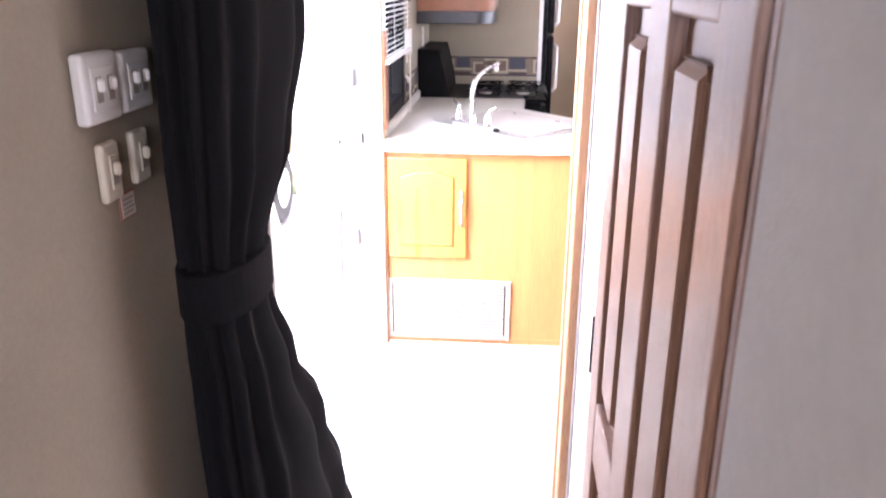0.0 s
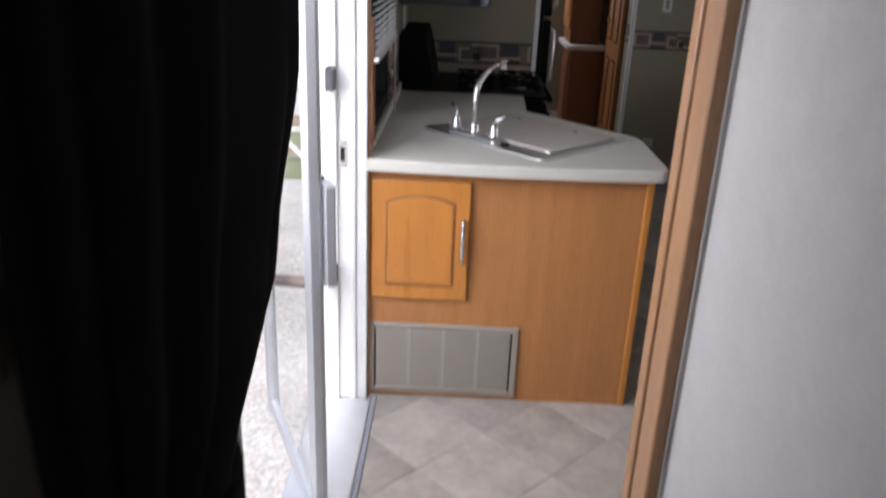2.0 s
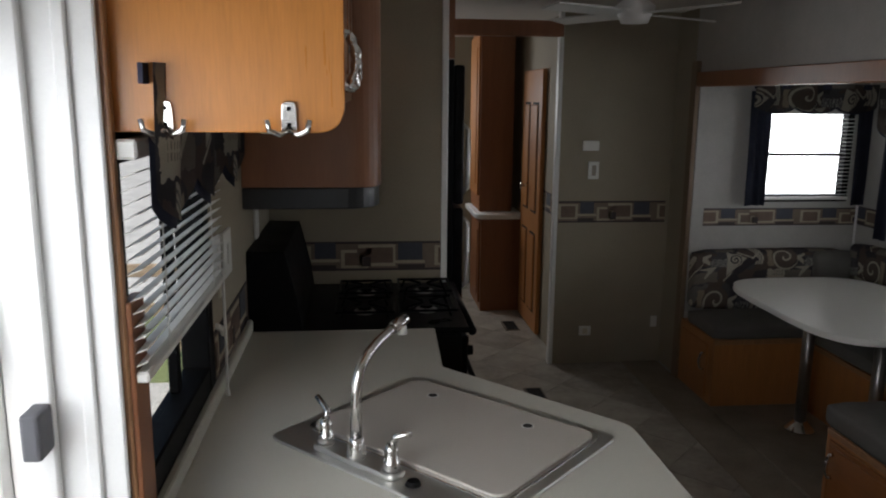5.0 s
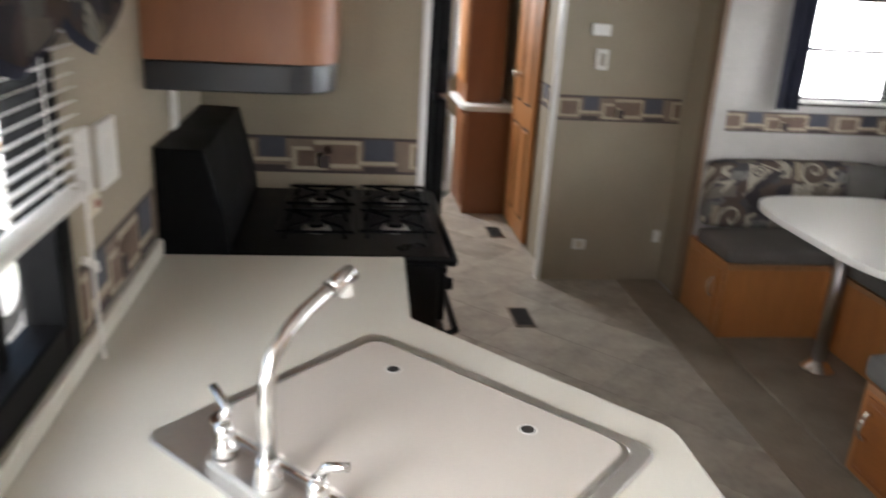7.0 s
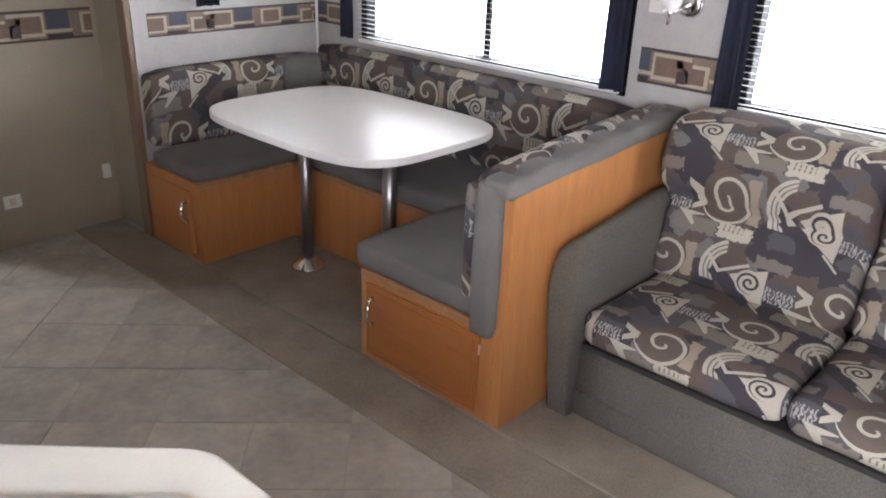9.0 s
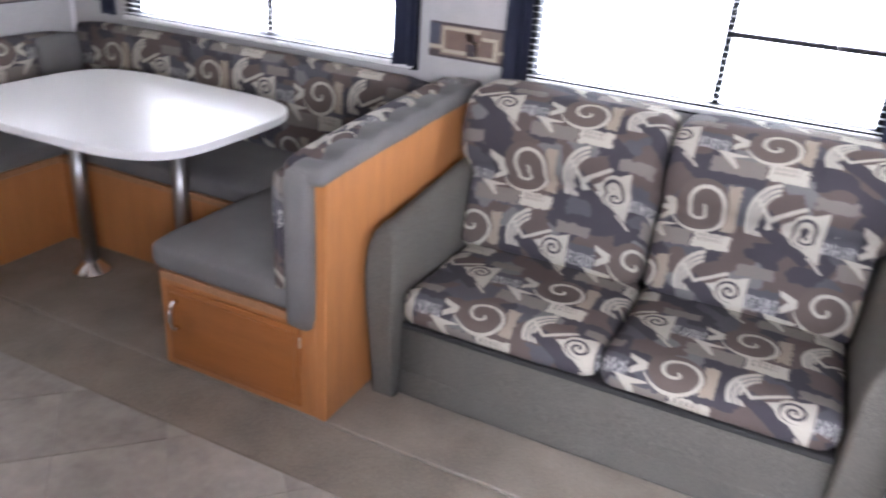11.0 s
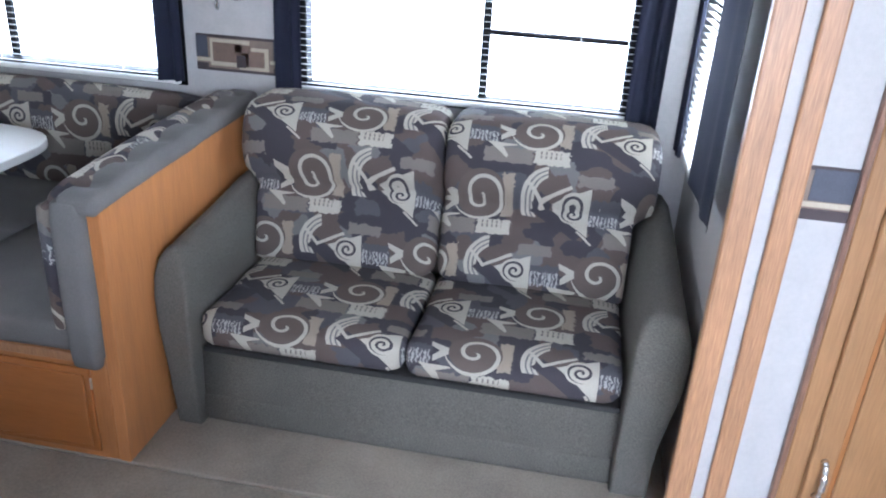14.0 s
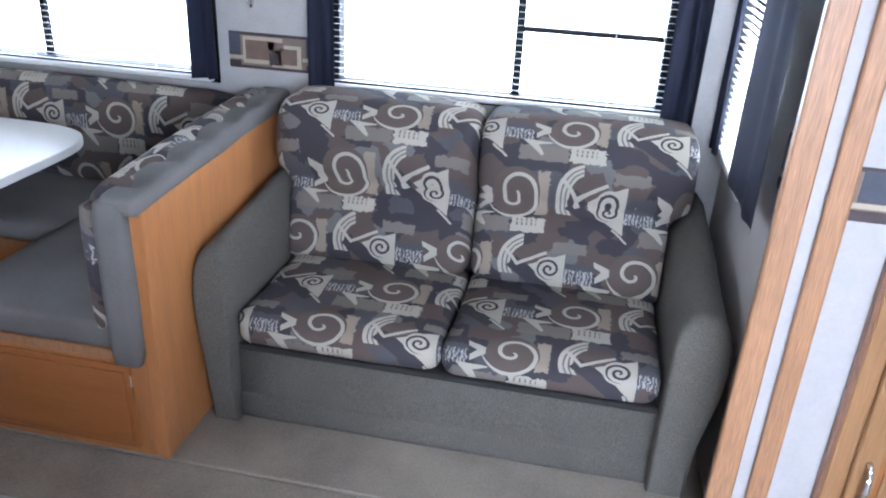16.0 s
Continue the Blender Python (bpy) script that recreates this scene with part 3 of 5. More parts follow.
def border(name, axis, at, a0, a1, z0, z1, out, shift=0.0):
    """A printed paper border: dark band with tan frames, brown and navy blocks. out: the way it faces along the other axis."""
    th = thing(name, (at, a0, z0) if axis == "y" else (a0, at, z0), "geometric wallpaper border in brown, tan and navy on the wall", "wallpaper border", kind="structure")
    h = z1 - z0

    def slab(lo, hi, zl, zh, d0, d1):
        p, q = sorted((at + out * d0, at + out * d1))
        return (p, q, lo, hi, zl, zh) if axis == "y" else (lo, hi, p, q, zl, zh)

    groups = {"T": bmesh.new(), "B": bmesh.new(), "N": bmesh.new(), "K": bmesh.new()}
    order = {"T": (0.0004, 0.0030), "B": (0.0008, 0.0042), "N": (0.0008, 0.0036), "K": (0.0008, 0.0046)}
    start = a0 - shift
    while start < a1:
        for s, w, lo, hi, k in MOTIF:
            p, q = max(start + s, a0), min(start + s + w, a1)
            if q - p > 0.004:
                add_box(groups[k], *slab(p, q, z0 + lo * h, z0 + hi * h, *order[k]))
        start += 0.62
    band = bmesh.new()
    add_box(band, *slab(a0, a1, z0, z1, 0.0003, 0.0016))
    part("band", band, TAN_BACK, th)
    edges = bmesh.new()
    add_box(edges, *slab(a0, a1, z0 - 0.001, z0 + 0.07 * h, 0.0004, 0.0022))
    add_box(edges, *slab(a0, a1, z1 - 0.07 * h, z1 + 0.001, 0.0004, 0.0022))
    part("edge_lines", edges, DARK_PRINT, th)
    for k, mt, nm in (("T", TAN_PRINT, "tan_frames"), ("B", BROWN_PRINT, "brown_blocks"), ("N", NAVY_PRINT, "navy_blocks"), ("K", DARK_PRINT, "dark_blocks")):
        if groups[k].verts:
            part(nm, groups[k], mt, th)
        else:
            groups[k].free()
    return th


TAN_BACK = mat("border_ground", (0.20, 0.15, 0.115), 0.7, vary=0.1, scale=25, grain=0.1)
border("wallpaper_border", "y", XL, 0.70, 1.24, 0.945, 1.075, 1, 0.1)
border("wallpaper_border", "x", 1.90, 0.10, 0.765, 0.957, 1.075, -1, 0.0)
border("wallpaper_border", "x", YE, 1.63, XR - 0.03, 0.906, 1.036, -1, 0.02)
border("wallpaper_border", "x", YS1, XR + 0.07, XO - 0.013, 0.935, 1.035, -1, 0.05)
border("wallpaper_border", "y", XO, 2.78, YS1 - 0.014, 0.94, 1.045, -1, 0.3)
border("wallpaper_border", "y", XO, 0.842, 1.165, 0.940, 1.066, -1, 0.21)
border("wallpaper_border", "y", XR, -1.11, -0.690, 0.975, 1.09, -1, 0.18)
border("wallpaper_border", "x", YS0, XR + 0.066, 2.56, 0.955, 1.09, 1, 0.36)
border("wallpaper_border", "y", 1.67, 3.45, 4.0, 0.906, 1.036, -1, 0.2)

# ---- ground and distance ----
gb = bmesh.new()
bmesh.ops.create_grid(gb, x_segments=2, y_segments=2, size=400, matrix=Matrix.Translation((0, 0, -0.85)))
structure("ground", gb, GRAVEL, "pale gravel yard", "ground")
lawn = bmesh.new()
add_box(lawn, -60, -0.2, 5.5, 7.6, -0.86, -0.835)
structure("lawn", lawn, GRASS, "mown grass verge beyond the gravel", "grass")
structure("backdrop", box(9.0, 9.05, -12, 16, -0.85, 9), SKY_GLOW, "bright overcast sky beyond the windows", "sky")
bk = structure("backdrop_near", box(1.0, 9.0, -6.05, -6.0, -0.85, 7), SKY_GLOW, "bright overcast sky beyond the end window", "sky")
structure("backdrop_far", box(1.9, 9.0, 9.0, 9.05, -0.85, 7), SKY_GLOW, "bright overcast sky beyond the end window", "sky")

# ---- windows ----
def slats(parent, n_slats, make, name="slat"):
    first = None
    for k in range(n_slats):
        if first is None:
            first = make()
            base_me = first.data
            ob = first
        else:
            ob = new(name, base_me)
            ob.parent = parent
            ob.matrix_parent_inverse = BASE[parent].inverted()
        yield k, ob


def window_y(name, x, out, y0, y1, z0, z1, mullions, rails, label, blind=None, depth=0.05, tilt=20):
    """A window in a wall that runs along y; out is +1 where outdoors lies at +x. blind: (bottom, top, pitch)."""
    w = thing(name, (x, (y0 + y1) / 2, z0), label, "window", kind="structure")
    f = 0.05 if out < 0 else 0.028
    o0, o1 = sorted((x - out * 0.006, x + out * (0.062)))
    for a, b, c, d in ((y0 - 0.012, y0 + f, z0 - 0.012, z1 + 0.012), (y1 - f, y1 + 0.012, z0 - 0.012, z1 + 0.012)):
        part("window_frame", box(o0, o1, a, b, c, d, 0.004), BLACK_MATT, w)
    for c, d in ((z0 - 0.012, z0 + f), (z1 - f, z1 + 0.012)):
        part("window_frame", box(o0 + 0.001, o1 - 0.001, y0 + f, y1 - f, c, d, 0.004), BLACK_MATT, w)
    g0 = x + out * 0.04
    for yy in mullions:
        part("mullion", box(g0 - 0.012, g0 + 0.012, yy - 0.014, yy + 0.014, z0 + f, z1 - f, 0.003), BLACK_MATT, w)
    for ya, yb, zz in rails:
        part("rail", box(g0 - 0.010, g0 + 0.010, ya, yb, zz - 0.008, zz + 0.008, 0.002), BLACK_MATT, w)
    pane = part("pane", box(g0 - 0.002, g0 + 0.002, y0 + f, y1 - f, z0 + f, z1 - f), GLASS, w)
    pane.visible_shadow = False
    if blind:
        zb, zt, pitch = blind
        xb = x - out * 0.028
        bl = thing("window_blind", (xb, (y0 + y1) / 2, zb), "white slatted window blind, slats open, hung before the window", "blind", "window blinds")
        part("bottom_rail", box(xb - 0.013, xb + 0.013, y0 + 0.004, y1 - 0.004, zb - 0.022, zb - 0.004, 0.004), WHITE_PLASTIC, bl)
        part("head_rail", box(xb - 0.016, xb + 0.016, y0 + 0.004, y1 - 0.004, zt, zt + 0.03, 0.004), WHITE_PLASTIC, bl)

        def one():
            return part("slat", box(-0.0125, 0.0125, y0 + 0.006, y1 - 0.006, -0.0007, 0.0007), WHITE_PLASTIC, bl)
        for k, ob in slats(bl, int((zt - zb) / pitch), one):
            ob.matrix_basis = Matrix.Translation((xb, 0, zb + 0.008 + k * pitch)) @ Euler((0, radians(tilt), 0)).to_matrix().to_4x4()
        span = y1 - y0
        for q in ((0.16, 0.5, 0.84) if span > 1 else (0.2, 0.8)):
            part("cord", tube([(xb + 0.0135, y0 + span * q, zb), (xb + 0.0135, y0 + span * q, zt)], 0.0012, 5), WHITE_PLASTIC, bl)
    return w


def window_x(name, y, out, x0, x1, z0, z1, label, blind=None, tilt=20):
    w = thing(name, ((x0 + x1) / 2, y, z0), label, "window", kind="structure")
    f = 0.028
    o0, o1 = sorted((y - out * 0.006, y + out * 0.055))
    for a, b in ((x0 - 0.012, x0 + f), (x1 - f, x1 + 0.012)):
        part("window_frame", box(a, b, o0, o1, z0 - 0.012, z1 + 0.012, 0.004), BLACK_MATT, w)
    for c, d in ((z0 - 0.012, z0 + f), (z1 - f, z1 + 0.012)):
        part("window_frame", box(x0 + f, x1 - f, o0 + 0.001, o1 - 0.001, c, d, 0.004), BLACK_MATT, w)
    g0 = y + out * 0.035
    pane = part("pane", box(x0 + f, x1 - f, g0 - 0.002, g0 + 0.002, z0 + f, z1 - f), GLASS, w)
    pane.visible_shadow = False
    part("rail", box(x0 + f, x1 - f, g0 - 0.010, g0 + 0.010, z0 + 0.25, z0 + 0.266, 0.002), BLACK_MATT, w)
    if blind:
        zb, zt, pitch = blind
        yb = y - out * 0.028
        bl = thing("window_blind", ((x0 + x1) / 2, yb, zb), "white slatted window blind, slats open, hung before the window", "blind", "window blinds")
        part("bottom_rail", box(x0 + 0.004, x1 - 0.004, yb - 0.013, yb + 0.013, zb - 0.022, zb - 0.004, 0.004), WHITE_PLASTIC, bl)
        part("head_rail", box(x0 + 0.004, x1 - 0.004, yb - 0.016, yb + 0.016, zt, zt + 0.03, 0.004), WHITE_PLASTIC, bl)

        def one():
            return part("slat", box(x0 + 0.006, x1 - 0.006, -0.0125, 0.0125, -0.0007, 0.0007), WHITE_PLASTIC, bl)
        for k, ob in slats(bl, int((zt - zb) / pitch), one):
            ob.matrix_basis = Matrix.Translation((0, yb, zb + 0.008 + k * pitch)) @ Euler((radians(tilt), 0, 0)).to_matrix().to_4x4()
    return w


window_y("window_1", XL, -1, *KW, [0.46], [], "black-framed kitchen window with sliding panes", (1.235, 1.56, 0.021), tilt=-22)
window_y("window_2", XO, 1, *W1, [1.93], [], "black-framed wide dinette window", (0.905, 1.575, 0.0215), tilt=8)
window_y("window_3", XO, 1, *W2, [0.124], [(W2[0] + 0.03, 0.11, 1.15)], "black-framed wide window behind the sofa", (0.925, 1.575, 0.0215), tilt=8)
window_x("window_4", YS1, 1, *WF, "black-framed window in the slide end wall", (1.11, 1.575, 0.0215), tilt=-12)
window_x("window_5", YS0, -1, *WN, "black-framed window in the slide end wall beside the sofa", (0.845, 1.575, 0.0215), tilt=8)
# the wand of the kitchen blind
wand = thing("blind_wand", (XL + 0.03, 0.69, 0.9), "white plastic blind wand hanging beside the window", "blind wand")
part("rod", tube([(XL + 0.034, 0.672, 1.24), (XL + 0.03, 0.69, 0.93)], 0.0035, 8), WHITE_PLASTIC, wand)
part("tip", tube([(XL + 0.03, 0.69, 0.93), (XL + 0.03, 0.692, 0.912)], [0.0045, 0.006], 8), WHITE_PLASTIC, wand)


def drape(name, corner_a, corner_b, z0, z1, out, folds, depth, material, label, gather=None):
    """A hanging cloth from plan point a to b, waving towards out; gather(z) moves its two edges (as parts of its width)."""
    a, b, o = Vector(corner_a), Vector(corner_b), Vector(out)
    nu, nv = folds * 8, 22
    bm = bmesh.new()
    grid = []
    for i in range(nv + 1):
        z = z0 + (z1 - z0) * i / nv
        lo, hi = gather(z) if gather else (0.0, 1.0)
        row = []
        for k in range(nu + 1):
            u = k / nu
            p = a.lerp(b, lo + (hi - lo) * u)
            wv = 0.5 + 0.5 * math.sin(u * folds * 2 * math.pi + 1.3 * math.sin(z * 2.1 + u * 5))
            wv += 0.25 * noise.noise(Vector((u * 9, z * 2.5, folds)))
            p = p + o * (depth * (0.15 + 0.85 * max(wv, 0)))
            row.append(bm.verts.new((p.x, p.y, z)))
        grid.append(row)
    for i in range(nv):
        for k in range(nu):
            bm.faces.new((grid[i][k], grid[i][k + 1], grid[i + 1][k + 1], grid[i + 1][k]))
    bmesh.ops.solidify(bm, geom=bm.faces[:], thickness=0.004)
    bmesh.ops.recalc_face_normals(bm, faces=bm.faces[:])
    th = thing(name, (a.x, a.y, z0), label, "curtain")
    part("cloth", bm, material, th, smooth=True)
    return th


NV = "navy side drape hanging beside the window"
drape("window_drape", (XO - 0.045, 1.285), (XO - 0.045, 1.185), 0.90, 1.66, (-1, 0), 2, 0.03, NAVY, NV)
drape("window_drape", (XO - 0.045, 0.84), (XO - 0.045, 0.745), 0.87, 1.66, (-1, 0), 2, 0.03, NAVY, NV)
drape("window_drape", (XO - 0.045, -0.365), (XO - 0.045, -0.47), 0.88, 1.66, (-1, 0), 2, 0.03, NAVY, NV)
drape("window_drape", (XO - 0.07, YS0 + 0.045), (XO - 0.17, YS0 + 0.045), 0.84, 1.66, (0, 1), 2, 0.02, NAVY, NV)
drape("window_drape", (2.86, YS0 + 0.05), (2.47, YS0 + 0.05), 0.86, 1.50, (0, 1), 2, 0.012, NAVY, "flat navy drape panel over the slide end window")
drape("window_drape", (2.60, YS1 - 0.05), (2.72, YS1 - 0.05), 1.06, 1.70, (0, -1), 2, 0.03, NAVY, NV)
drape("window_drape", (3.24, YS1 - 0.05), (3.32, YS1 - 0.05), 1.06, 1.70, (0, -1), 2, 0.03, NAVY, NV)
drape("window_drape", (XO - 0.045, 2.78), (XO - 0.045, 2.70), 0.90, 1.66, (-1, 0), 2, 0.03, NAVY, NV)


def valance(a, b, z0, z1, out, scallops, label):
    """A short valance with a scalloped navy hem."""
    a, b, o = Vector(a), Vector(b), Vector(out)
    th = thing("valance", (a.x, a.y, z0), label, "valance")
    for nm, lo, hi, off, mt in (("skirt", 0.05, 1.0, 0.012, TAPESTRY), ("hem", 0.0, 0.34, 0.004, NAVY)):
        bm = bmesh.new()
        n = scallops * 16
        cols = []
        for k in range(n + 1):
            u = k / n
            p = a.lerp(b, u)
            sc = 0.17 * abs(math.sin(u * scallops * math.pi)) ** 0.6
            lo_z = z0 + (z1 - z0) * (lo + 0.30 - sc)
            hi_z = z0 + (z1 - z0) * (hi if hi == 1.0 else hi + 0.30 - sc + 0.02)
            wv = o * (off + 0.012 * math.sin(u * scallops * 2 * math.pi))
            cols.append([bm.verts.new((p.x + wv.x * (1 + 0.5 * q), p.y + wv.y * (1 + 0.5 * q), lo_z + (hi_z - lo_z) * q)) for q in (0, 0.33, 0.66, 1)])
        for c, d in zip(cols, cols[1:]):
            for q in range(3):
                bm.faces.new((c[q], d[q], d[q + 1], c[q + 1]))
        bmesh.ops.solidify(bm, geom=bm.faces[:], thickness=0.005)
        bmesh.ops.recalc_face_normals(bm, faces=bm.faces[:])
        lay_uv(bm, lambda c: (c.x + c.y, c.z))
        part(nm, bm, mt, th, smooth=True)
    part("board", box(min(a.x, b.x) - (0.0 if abs(o.x) < 0.5 else 0.004), max(a.x, b.x) + (0.0 if abs(o.x) < 0.5 else 0.004),
                      min(a.y, b.y) - (0.0 if abs(o.y) < 0.5 else 0.004), max(a.y, b.y) + (0.0 if abs(o.y) < 0.5 else 0.004), z1 - 0.03, z1, 0.001), NAVY, th)
    return th


VL = "patterned valance with scalloped navy hem above the window"
valance((XL + 0.06, -0.03), (XL + 0.06, 0.84), 1.40, 1.70, (1, 0), 3, VL)
valance((XO - 0.10, 1.16), (XO - 0.10, 2.80), 1.40, 1.72, (-1, 0), 6, VL)
valance((XO - 0.10, -0.48), (XO - 0.10, 0.86), 1.40, 1.72, (-1, 0), 5, VL)
valance((2.60, YS1 - 0.09), (3.32, YS1 - 0.09), 1.55, 1.74, (0, -1), 3, VL)
valance((2.52, YS0 + 0.13), (3.26, YS0 + 0.13), 1.31, 1.72, (0, 1), 3, VL)

# ---- entry door ----
ed = thing("entry_door_frame", (0.0, -0.45, 0), "white aluminium entry door frame with threshold", "door frame", kind="structure")
for nm, x0, x1, y0, y1 in (("jamb", -0.085, 0.086, DOOR[1] - 0.012, DOOR[1] + 0.0), ("jamb_stop", -0.045, -0.010, DOOR[1] - 0.030, DOOR[1] - 0.0125),
                           ("jamb_lip", 0.030, 0.050, DOOR[1] - 0.022, DOOR[1] - 0.0125), ("jamb_flange", -0.105, -0.086, DOOR[1] - 0.045, DOOR[1] + 0.05),
                           ("jamb", -0.085, 0.086, DOOR[0] + 0.0, DOOR[0] + 0.012), ("jamb_stop", -0.045, -0.010, DOOR[0] + 0.0125, DOOR[0] + 0.030)):
    part(nm, box(x0, x1, y0, y1, 0.0, DOOR[3], 0.003), WHITE, ed)
part("casing", box(XL + 0.0005, XL + 0.014, DOOR[1] + 0.001, DOOR[1] + 0.022, 0.0, DOOR[3] + 0.03, 0.003), OAK_TRIM, ed)
part("head", box(-0.085, 0.086, DOOR[0], DOOR[1], DOOR[3] - 0.015, DOOR[3], 0.003), WHITE, ed)
part("threshold", box(-0.10, 0.105, DOOR[0] + 0.013, DOOR[1] - 0.031, -0.004, 0.014, 0.005, 2), ALU, ed)
part("threshold_strip", box(0.106, 0.125, DOOR[0] - 0.02, DOOR[1] + 0.0, 0.0, 0.010, 0.004), mat("grey_vinyl_strip", (0.30, 0.31, 0.35), 0.5), ed)
sp = part("strike_plate", box(-0.008, 0.022, DOOR[1] - 0.0155, DOOR[1] - 0.0122, 0.88, 0.965, 0.001), CHROME, ed, "chrome strike plate")
part("strike_slot", box(0.000, 0.014, DOOR[1] - 0.0162, DOOR[1] - 0.0156, 0.90, 0.945), GAP_SHADE, sp)
for zz in (0.515, 1.17):
    part("bumper", box(-0.036, -0.008, DOOR[1] - 0.085, DOOR[1] - 0.031, zz - 0.036, zz + 0.036, 0.006, 2), mat("grey_rubber", (0.09, 0.09, 0.10), 0.7), ed)

# screen door, ajar: the latch stile stands in the doorway, the hinged one outside
HX, HY = 0.048, -0.765
SW = 0.68
ang = math.atan2(-0.285, 0.615)
sd = thing("screen_door", (HX, HY, 0.02), "aluminium screen door standing ajar, clear panel and latch", "screen door")
SM = Matrix.Translation((HX, HY, 0)) @ Matrix.Rotation(-ang, 4, "Z")


def sdpart(name, bm, material, parent=None, label=""):
    bmesh.ops.transform(bm, matrix=SM, verts=bm.verts)
    return part(name, bm, material, parent or sd, label)


GASKET = mat("grey_gasket", (0.12, 0.12, 0.13), 0.7)
for y0, y1 in ((0.0, 0.062), (SW - 0.062, SW)):
    sl = sdpart("stile", box(-0.014, 0.014, y0, y1, 0.03, 1.90, 0.004, 2), ALU)
    sdpart("stile_rib", box(0.0145, 0.022, y0 + 0.010, y0 + 0.022, 0.03, 1.90, 0.002), ALU, sl)
    sdpart("stile_rib", box(0.0145, 0.019, y0 + 0.032, y0 + 0.040, 0.03, 1.90, 0.002), ALU, sl)
    sdpart("stile_groove", box(0.0142, 0.0160, y1 - 0.016, y1 - 0.010, 0.03, 1.90), GASKET, sl)
for z0, z1 in ((0.03, 0.085), (1.845, 1.90)):
    sdpart("cross_rail", box(-0.012, 0.012, 0.063, SW - 0.063, z0, z1, 0.003), ALU)
pn = sdpart("clear_panel", box(-0.002, 0.002, 0.063, SW - 0.063, 0.086, 1.844), GLASS)
pn.visible_shadow = False
sdpart("panel_rail", box(-0.006, 0.006, 0.063, SW - 0.063, 1.075, 1.085, 0.002), ALU)
lt = sdpart("latch_box", box(0.0225, 0.050, -0.012, 0.050, 0.775, 1.035, 0.005, 2), ALU, None, "grey latch plate")
sdpart("latch_lever", tube([(0.030, 0.060, 0.80), (0.046, 0.062, 0.88), (0.040, 0.060, 0.95), (0.032, 0.056, 1.04)], [0.006, 0.009, 0.006, 0.008], 8), BLACK_MATT, lt)

# grab bar outside
gbx = thing("grab_bar", (-0.22, -0.05, 0.5), "white tubular grab bar with a dark grip outside the door", "grab bar")
arc = [(0.012, 0.0, 1.13), (-0.064, 0.0, 1.142), (-0.154, 0.0, 1.147), (-0.24, 0.0, 1.123), (-0.35, 0.0, 1.011), (-0.415, 0.0, 0.932), (-0.431, 0.0, 0.818), (-0.42, 0.0, 0.627)]
part("bar", tube(arc, 0.017, 12), WHITE, gbx, smooth=True)
part("grip", tube([(-0.42, 0.0, 0.627), (-0.393, 0.0, 0.513), (-0.345, 0.0, 0.475), (-0.24, 0.0, 0.445), (-0.10, 0.0, 0.44), (0.012, 0.0, 0.44)], 0.021, 12), mat("taupe_foam", (0.20, 0.16, 0.14), 0.8), gbx, smooth=True)
part("wall_mount", box(0.004, 0.019, -0.03, 0.03, 1.09, 1.17, 0.005, 2), WHITE, gbx)
part("wall_mount", box(0.004, 0.019, -0.03, 0.03, 0.40, 0.48, 0.005, 2), WHITE, gbx)

# brown side board between door and window
sb = thing("side_board", (XL + 0.06, 0.0, 0.91), "brown wooden board standing on the counter beside the door", "board")
part("board", box(XL + 0.002, XL + 0.022, -0.022, 0.052, 0.952, 1.345, 0.004, 2), CHERRY, sb)

# ---- corridor: switches, sticker, curtain ----
def switch_plate(y0, y1, z0, z1, material, deep, toggles, label):
    th = thing("switch_plate", (XW, (y0 + y1) / 2, z0), label, "light switch", "switches on the corridor wall")
    part("plate", box(XW, XW + deep, y0, y1, z0, z1, min(0.006, deep * 0.4), 2), material, th)
    part("inset", box(XW + deep - 0.0005, XW + deep + 0.0022, y0 + 0.016, y1 - 0.016, z0 + 0.018, z1 - 0.018, 0.001), material, th)
    w = (y1 - y0) / (toggles + 1)
    for k in range(toggles):
        c = y0 + w * (k + 1)
        part("slot", box(XW + deep + 0.0023, XW + deep + 0.0030, c - 0.008, c + 0.008, (z0 + z1) / 2 - 0.018, (z0 + z1) / 2 + 0.016), GRILLE, th)
        part("toggle", box(XW + deep, XW + deep + 0.012, c - 0.005, c + 0.005, (z0 + z1) / 2 - 0.004, (z0 + z1) / 2 + 0.014, 0.003), material, th)


switch_plate(-2.148, -2.052, 1.342, 1.437, WHITE_PLASTIC, 0.020, 2, "white double switch plate on the taupe wall")
switch_plate(-2.042, -1.950, 1.344, 1.432, WHITE_PLASTIC, 0.020, 2, "white double switch plate on the taupe wall")
switch_plate(-2.116, -2.066, 1.226, 1.312, IVORY, 0.013, 1, "ivory single switch on the taupe wall")
switch_plate(-2.022, -1.972, 1.232, 1.313, IVORY, 0.013, 1, "ivory single switch on the taupe wall")
st = thing("sticker", (XW, -2.04, 1.186), "small tan warning sticker with a red edge on the wall", "sticker")
part("edge", box(XW, XW + 0.0012, -2.064, -2.016, 1.185, 1.226), RED_PRINT, st)
part("paper", box(XW + 0.0008, XW + 0.002, -2.061, -2.019, 1.188, 1.223), PAPER, st)
for k in range(4):
    part("text_line", box(XW + 0.0018, XW + 0.0024, -2.057, -2.023 - 0.004 * (k % 2), 1.214 - 0.007 * k, 1.217 - 0.007 * k), GRILLE, st)


cu = thing("tied_curtain", (0.11, -1.75, 0.02), "black privacy curtain tied back against the wall", "curtain")
